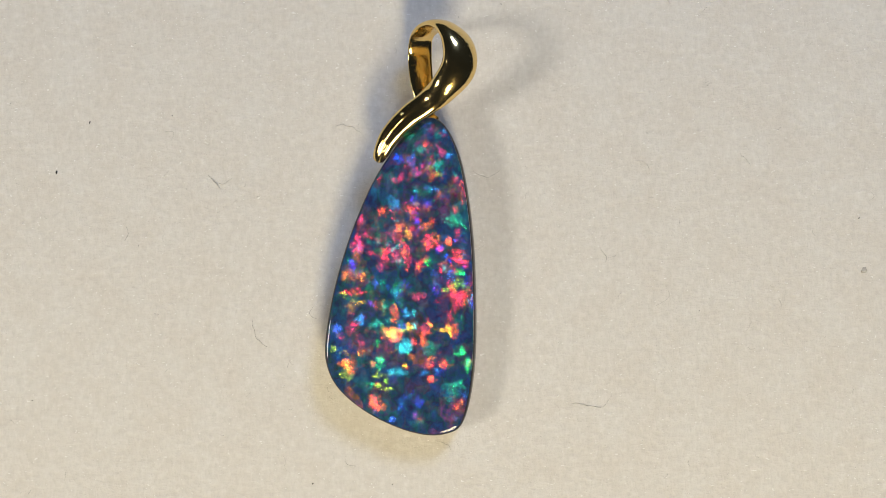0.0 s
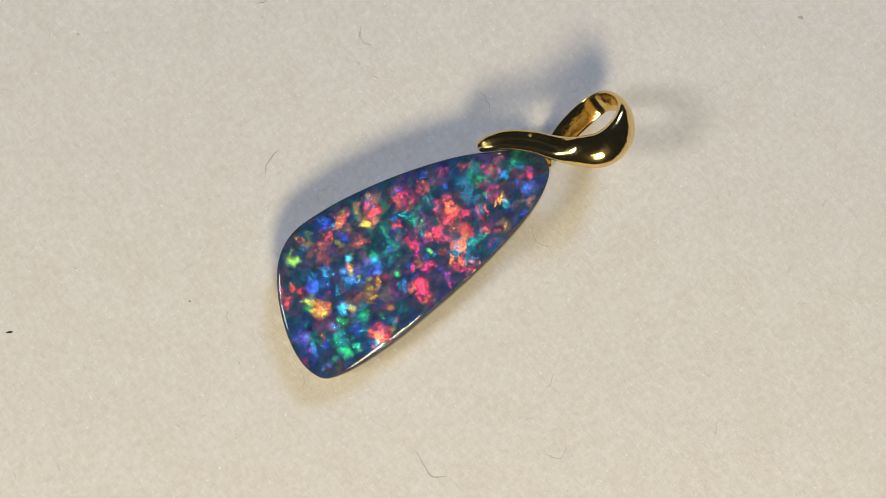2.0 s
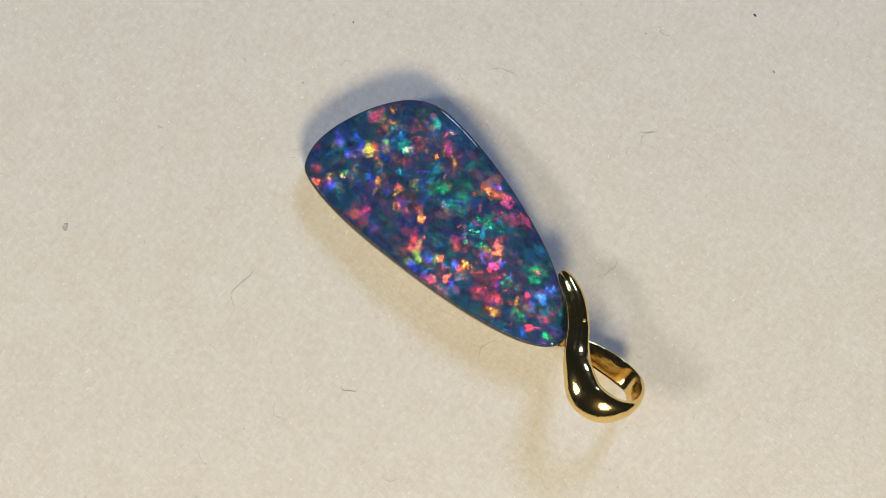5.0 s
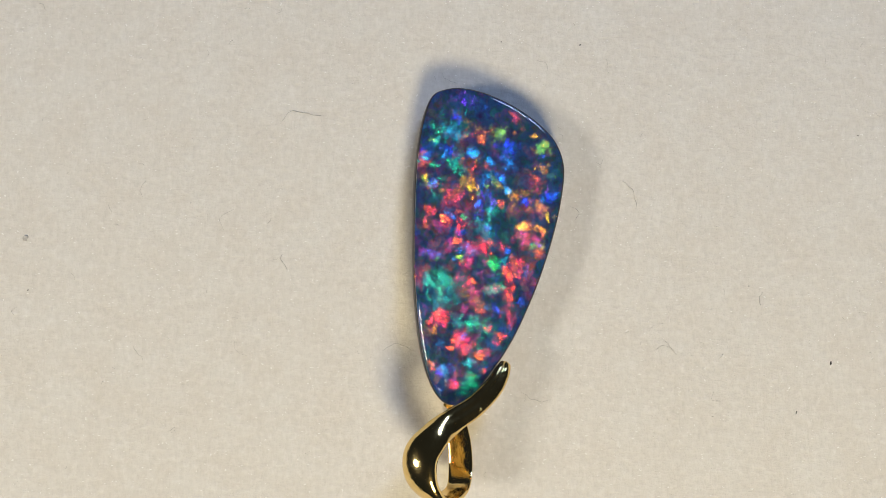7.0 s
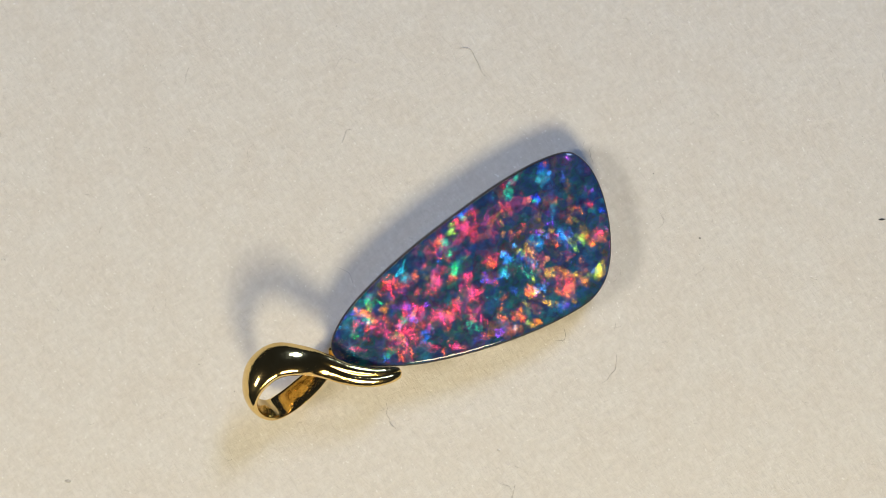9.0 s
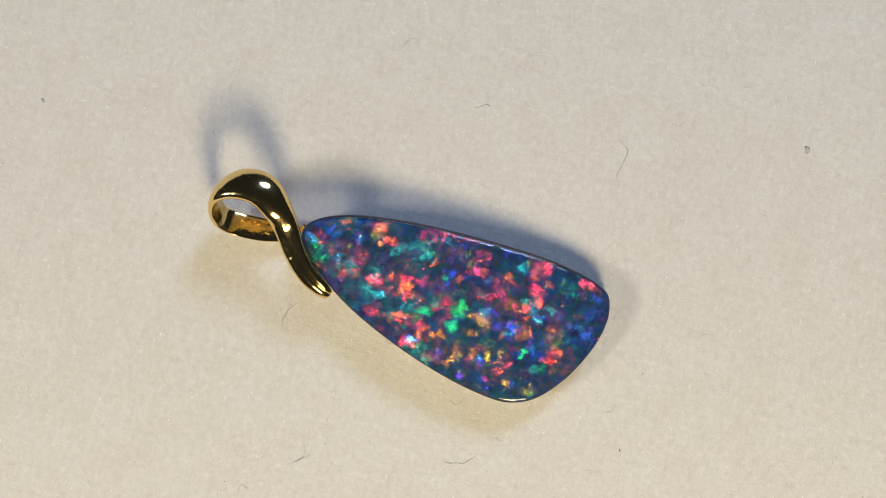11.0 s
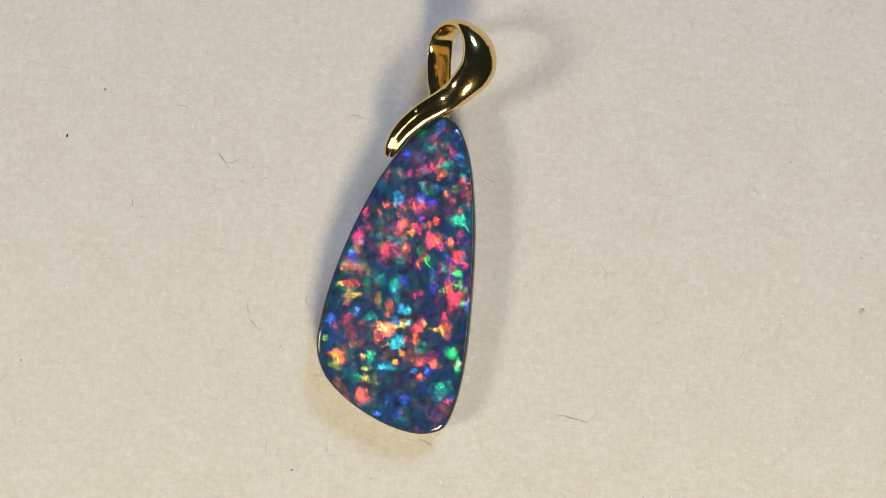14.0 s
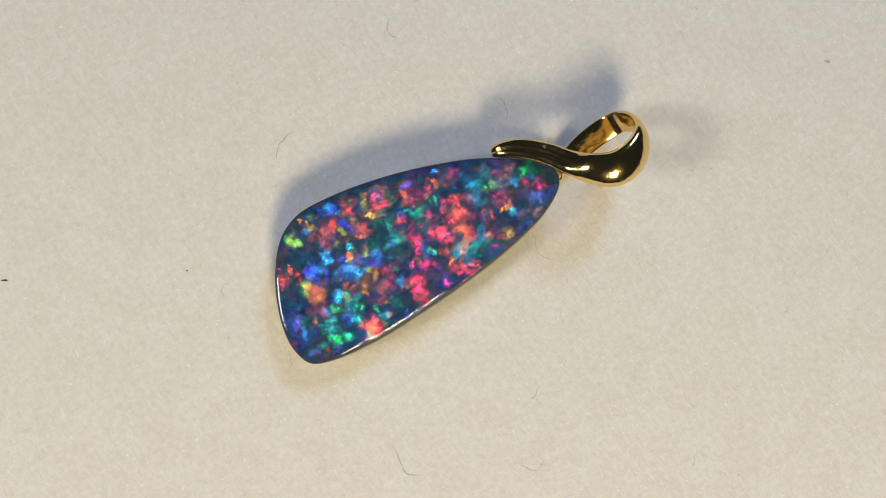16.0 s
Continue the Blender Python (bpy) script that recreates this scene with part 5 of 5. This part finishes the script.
    # clusters that flash between the sides given above
    hues = ["red"] * 5 + ["coral"] * 3 + ["orange"] * 3 + ["blue"] * 4 + ["green"] * 2 + ["teal"] * 2 + ["cyan", "golden", "violet", "maroon", "pink", "lime"]
    for grain in (115, 128, 142, 156, 247, 260, 274, 287):
        for _ in range(17):
            hue, cx, cy = rng.choice(hues), rng.uniform(-8, 2.2), rng.uniform(-12, 10)
            if height(cx - BASE.x, cy - BASE.y) is None:
                continue
            rows = [(cx + rng.gauss(0, 0.8), cy + rng.gauss(0, 0.8), rng.uniform(0.25, 0.75), rng.uniform(0.22, 0.5)) for _ in range(rng.randint(2, 5))]
            grow(hue, grain, [r for r in rows if height(r[0] - BASE.x, r[1] - BASE.y)], True)
    for hue, bm in heaps.items():
        tagged(mesh_object("flake_layer", bm, FLAKE[hue], face), hue + " flakes scattered through the opal", kind="stuff")



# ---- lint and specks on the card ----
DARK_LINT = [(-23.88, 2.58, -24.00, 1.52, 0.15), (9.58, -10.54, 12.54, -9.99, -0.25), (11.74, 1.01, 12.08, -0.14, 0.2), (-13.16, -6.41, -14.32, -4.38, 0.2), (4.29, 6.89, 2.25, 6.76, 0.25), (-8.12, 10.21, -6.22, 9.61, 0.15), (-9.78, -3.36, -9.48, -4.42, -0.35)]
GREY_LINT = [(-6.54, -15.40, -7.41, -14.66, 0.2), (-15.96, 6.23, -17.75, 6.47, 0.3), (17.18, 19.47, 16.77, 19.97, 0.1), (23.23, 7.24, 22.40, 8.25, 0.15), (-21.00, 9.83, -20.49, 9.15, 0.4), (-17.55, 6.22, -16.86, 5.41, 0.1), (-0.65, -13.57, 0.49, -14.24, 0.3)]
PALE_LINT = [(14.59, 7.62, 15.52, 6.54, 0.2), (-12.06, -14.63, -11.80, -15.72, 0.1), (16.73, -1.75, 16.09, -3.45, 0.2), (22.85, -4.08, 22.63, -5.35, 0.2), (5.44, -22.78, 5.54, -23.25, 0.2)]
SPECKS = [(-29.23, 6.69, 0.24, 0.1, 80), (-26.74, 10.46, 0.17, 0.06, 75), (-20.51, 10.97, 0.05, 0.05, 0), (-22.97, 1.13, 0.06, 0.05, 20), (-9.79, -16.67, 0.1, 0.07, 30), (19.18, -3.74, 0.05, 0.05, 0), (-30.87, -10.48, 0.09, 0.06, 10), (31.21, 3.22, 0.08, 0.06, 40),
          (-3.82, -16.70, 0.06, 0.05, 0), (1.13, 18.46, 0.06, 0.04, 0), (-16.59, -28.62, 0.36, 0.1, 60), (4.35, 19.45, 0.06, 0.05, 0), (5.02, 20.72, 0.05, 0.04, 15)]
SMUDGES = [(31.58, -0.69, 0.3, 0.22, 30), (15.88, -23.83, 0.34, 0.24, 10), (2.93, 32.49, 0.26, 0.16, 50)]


def fibre(bm, x0, y0, x1, y1, bow, radius, rng, steps=22):
    """A fine curled hair from end to end, in millimetres; it lies on the card and lifts a little between."""
    a, b = Vector((x0, y0, 0)), Vector((x1, y1, 0))
    d = b - a
    side = Vector((-d.y, d.x, 0))
    w1, w2, ph = rng.uniform(-0.09, 0.09), rng.uniform(-0.025, 0.025), rng.uniform(0, 6.28)
    pts = []
    for i in range(steps + 1):
        s = i / steps
        off = bow * math.sin(math.pi * s) + w1 * math.sin(2 * math.pi * s + ph) + w2 * math.sin(5 * math.pi * s + ph)
        pts.append(a + d * s + side * off + Vector((0, 0, radius * 0.9 + 0.03 * abs(math.sin(math.pi * s * 2)))))
    rings = []
    for i, p in enumerate(pts):
        tan = (pts[min(i + 1, steps)] - pts[max(i - 1, 0)]).normalized()
        u = tan.cross(Vector((0, 0, 1))).normalized()
        v = u.cross(tan)
        r = radius * (0.45 + 0.55 * math.sin(math.pi * min(0.5, 0.12 + min(i, steps - i) / steps)))
        rings.append([bm.verts.new((p + (u * math.cos(c) + v * math.sin(c)) * r) * MM) for c in (0, 1.257, 2.513, 3.770, 5.027)])
    for p, q in zip(rings, rings[1:]):
        for i in range(5):
            j = (i + 1) % 5
            bm.faces.new((p[i], p[j], q[j], q[i]))
    bm.faces.new(rings[0][::-1])
    bm.faces.new(rings[-1])
    return bm


def speck(bm, x, y, long, short, angle, rng, rise=0.35):
    """A small crumb of dirt, uneven all round, flattened onto the card."""
    made = bmesh.ops.create_icosphere(bm, subdivisions=2, radius=1.0)
    rot = Matrix.Rotation(radians(angle), 3, "Z")
    off = Vector((rng.uniform(0, 90), rng.uniform(0, 90), 0))
    for v in made["verts"]:
        k = 1 + 0.6 * noise.noise(v.co * 1.4 + off)
        p = rot @ Vector((v.co.x * long * k, v.co.y * short * k, max(v.co.z, -0.4) * short * rise))
        v.co = (p + Vector((x, y, short * rise * 0.38))) * MM
    return bm


def at_own_place(bm, x, y):
    bmesh.ops.translate(bm, verts=bm.verts, vec=(-x * MM, -y * MM, 0))
    return bm


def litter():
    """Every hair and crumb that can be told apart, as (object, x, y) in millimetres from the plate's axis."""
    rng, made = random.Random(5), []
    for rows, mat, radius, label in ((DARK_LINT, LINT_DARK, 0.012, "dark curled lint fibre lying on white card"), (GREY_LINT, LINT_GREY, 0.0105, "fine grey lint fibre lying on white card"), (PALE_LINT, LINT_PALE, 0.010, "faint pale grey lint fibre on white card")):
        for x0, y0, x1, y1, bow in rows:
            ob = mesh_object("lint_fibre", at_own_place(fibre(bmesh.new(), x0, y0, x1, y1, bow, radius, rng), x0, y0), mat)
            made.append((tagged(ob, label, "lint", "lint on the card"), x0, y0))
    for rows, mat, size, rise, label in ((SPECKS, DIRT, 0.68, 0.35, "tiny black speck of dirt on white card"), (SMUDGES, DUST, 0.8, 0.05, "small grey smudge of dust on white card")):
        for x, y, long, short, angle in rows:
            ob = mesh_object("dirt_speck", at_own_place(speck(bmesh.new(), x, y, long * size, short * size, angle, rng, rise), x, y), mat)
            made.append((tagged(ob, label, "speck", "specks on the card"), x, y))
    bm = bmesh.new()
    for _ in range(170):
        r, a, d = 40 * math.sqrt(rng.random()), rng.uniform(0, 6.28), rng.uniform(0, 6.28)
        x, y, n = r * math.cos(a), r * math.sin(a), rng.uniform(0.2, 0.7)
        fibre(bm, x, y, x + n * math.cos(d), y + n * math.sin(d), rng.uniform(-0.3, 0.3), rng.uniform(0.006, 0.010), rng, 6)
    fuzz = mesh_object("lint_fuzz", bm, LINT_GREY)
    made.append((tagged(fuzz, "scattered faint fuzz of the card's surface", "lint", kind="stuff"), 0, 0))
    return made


table()
PLATE = turntable()
PENDANT, OPAL_FACE = pendant()
LITTER = litter()


flakes(OPAL_FACE)


def motions():
    """The plate turns steadily; all that lies on it goes round with it."""
    times = [i * 0.5 for i in range(33)]

    def ride(ob, x, y, z=0.0):
        walk(ob, [(t, pose(0, 0, 0, 0, 0, -turned(t)) @ Matrix.Translation((x * MM, y * MM, z))) for t in times])

    ride(PLATE, 0, 0)
    ride(PENDANT, BASE.x - 0.05, BASE.y - 0.13)
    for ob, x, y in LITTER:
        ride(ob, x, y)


motions()
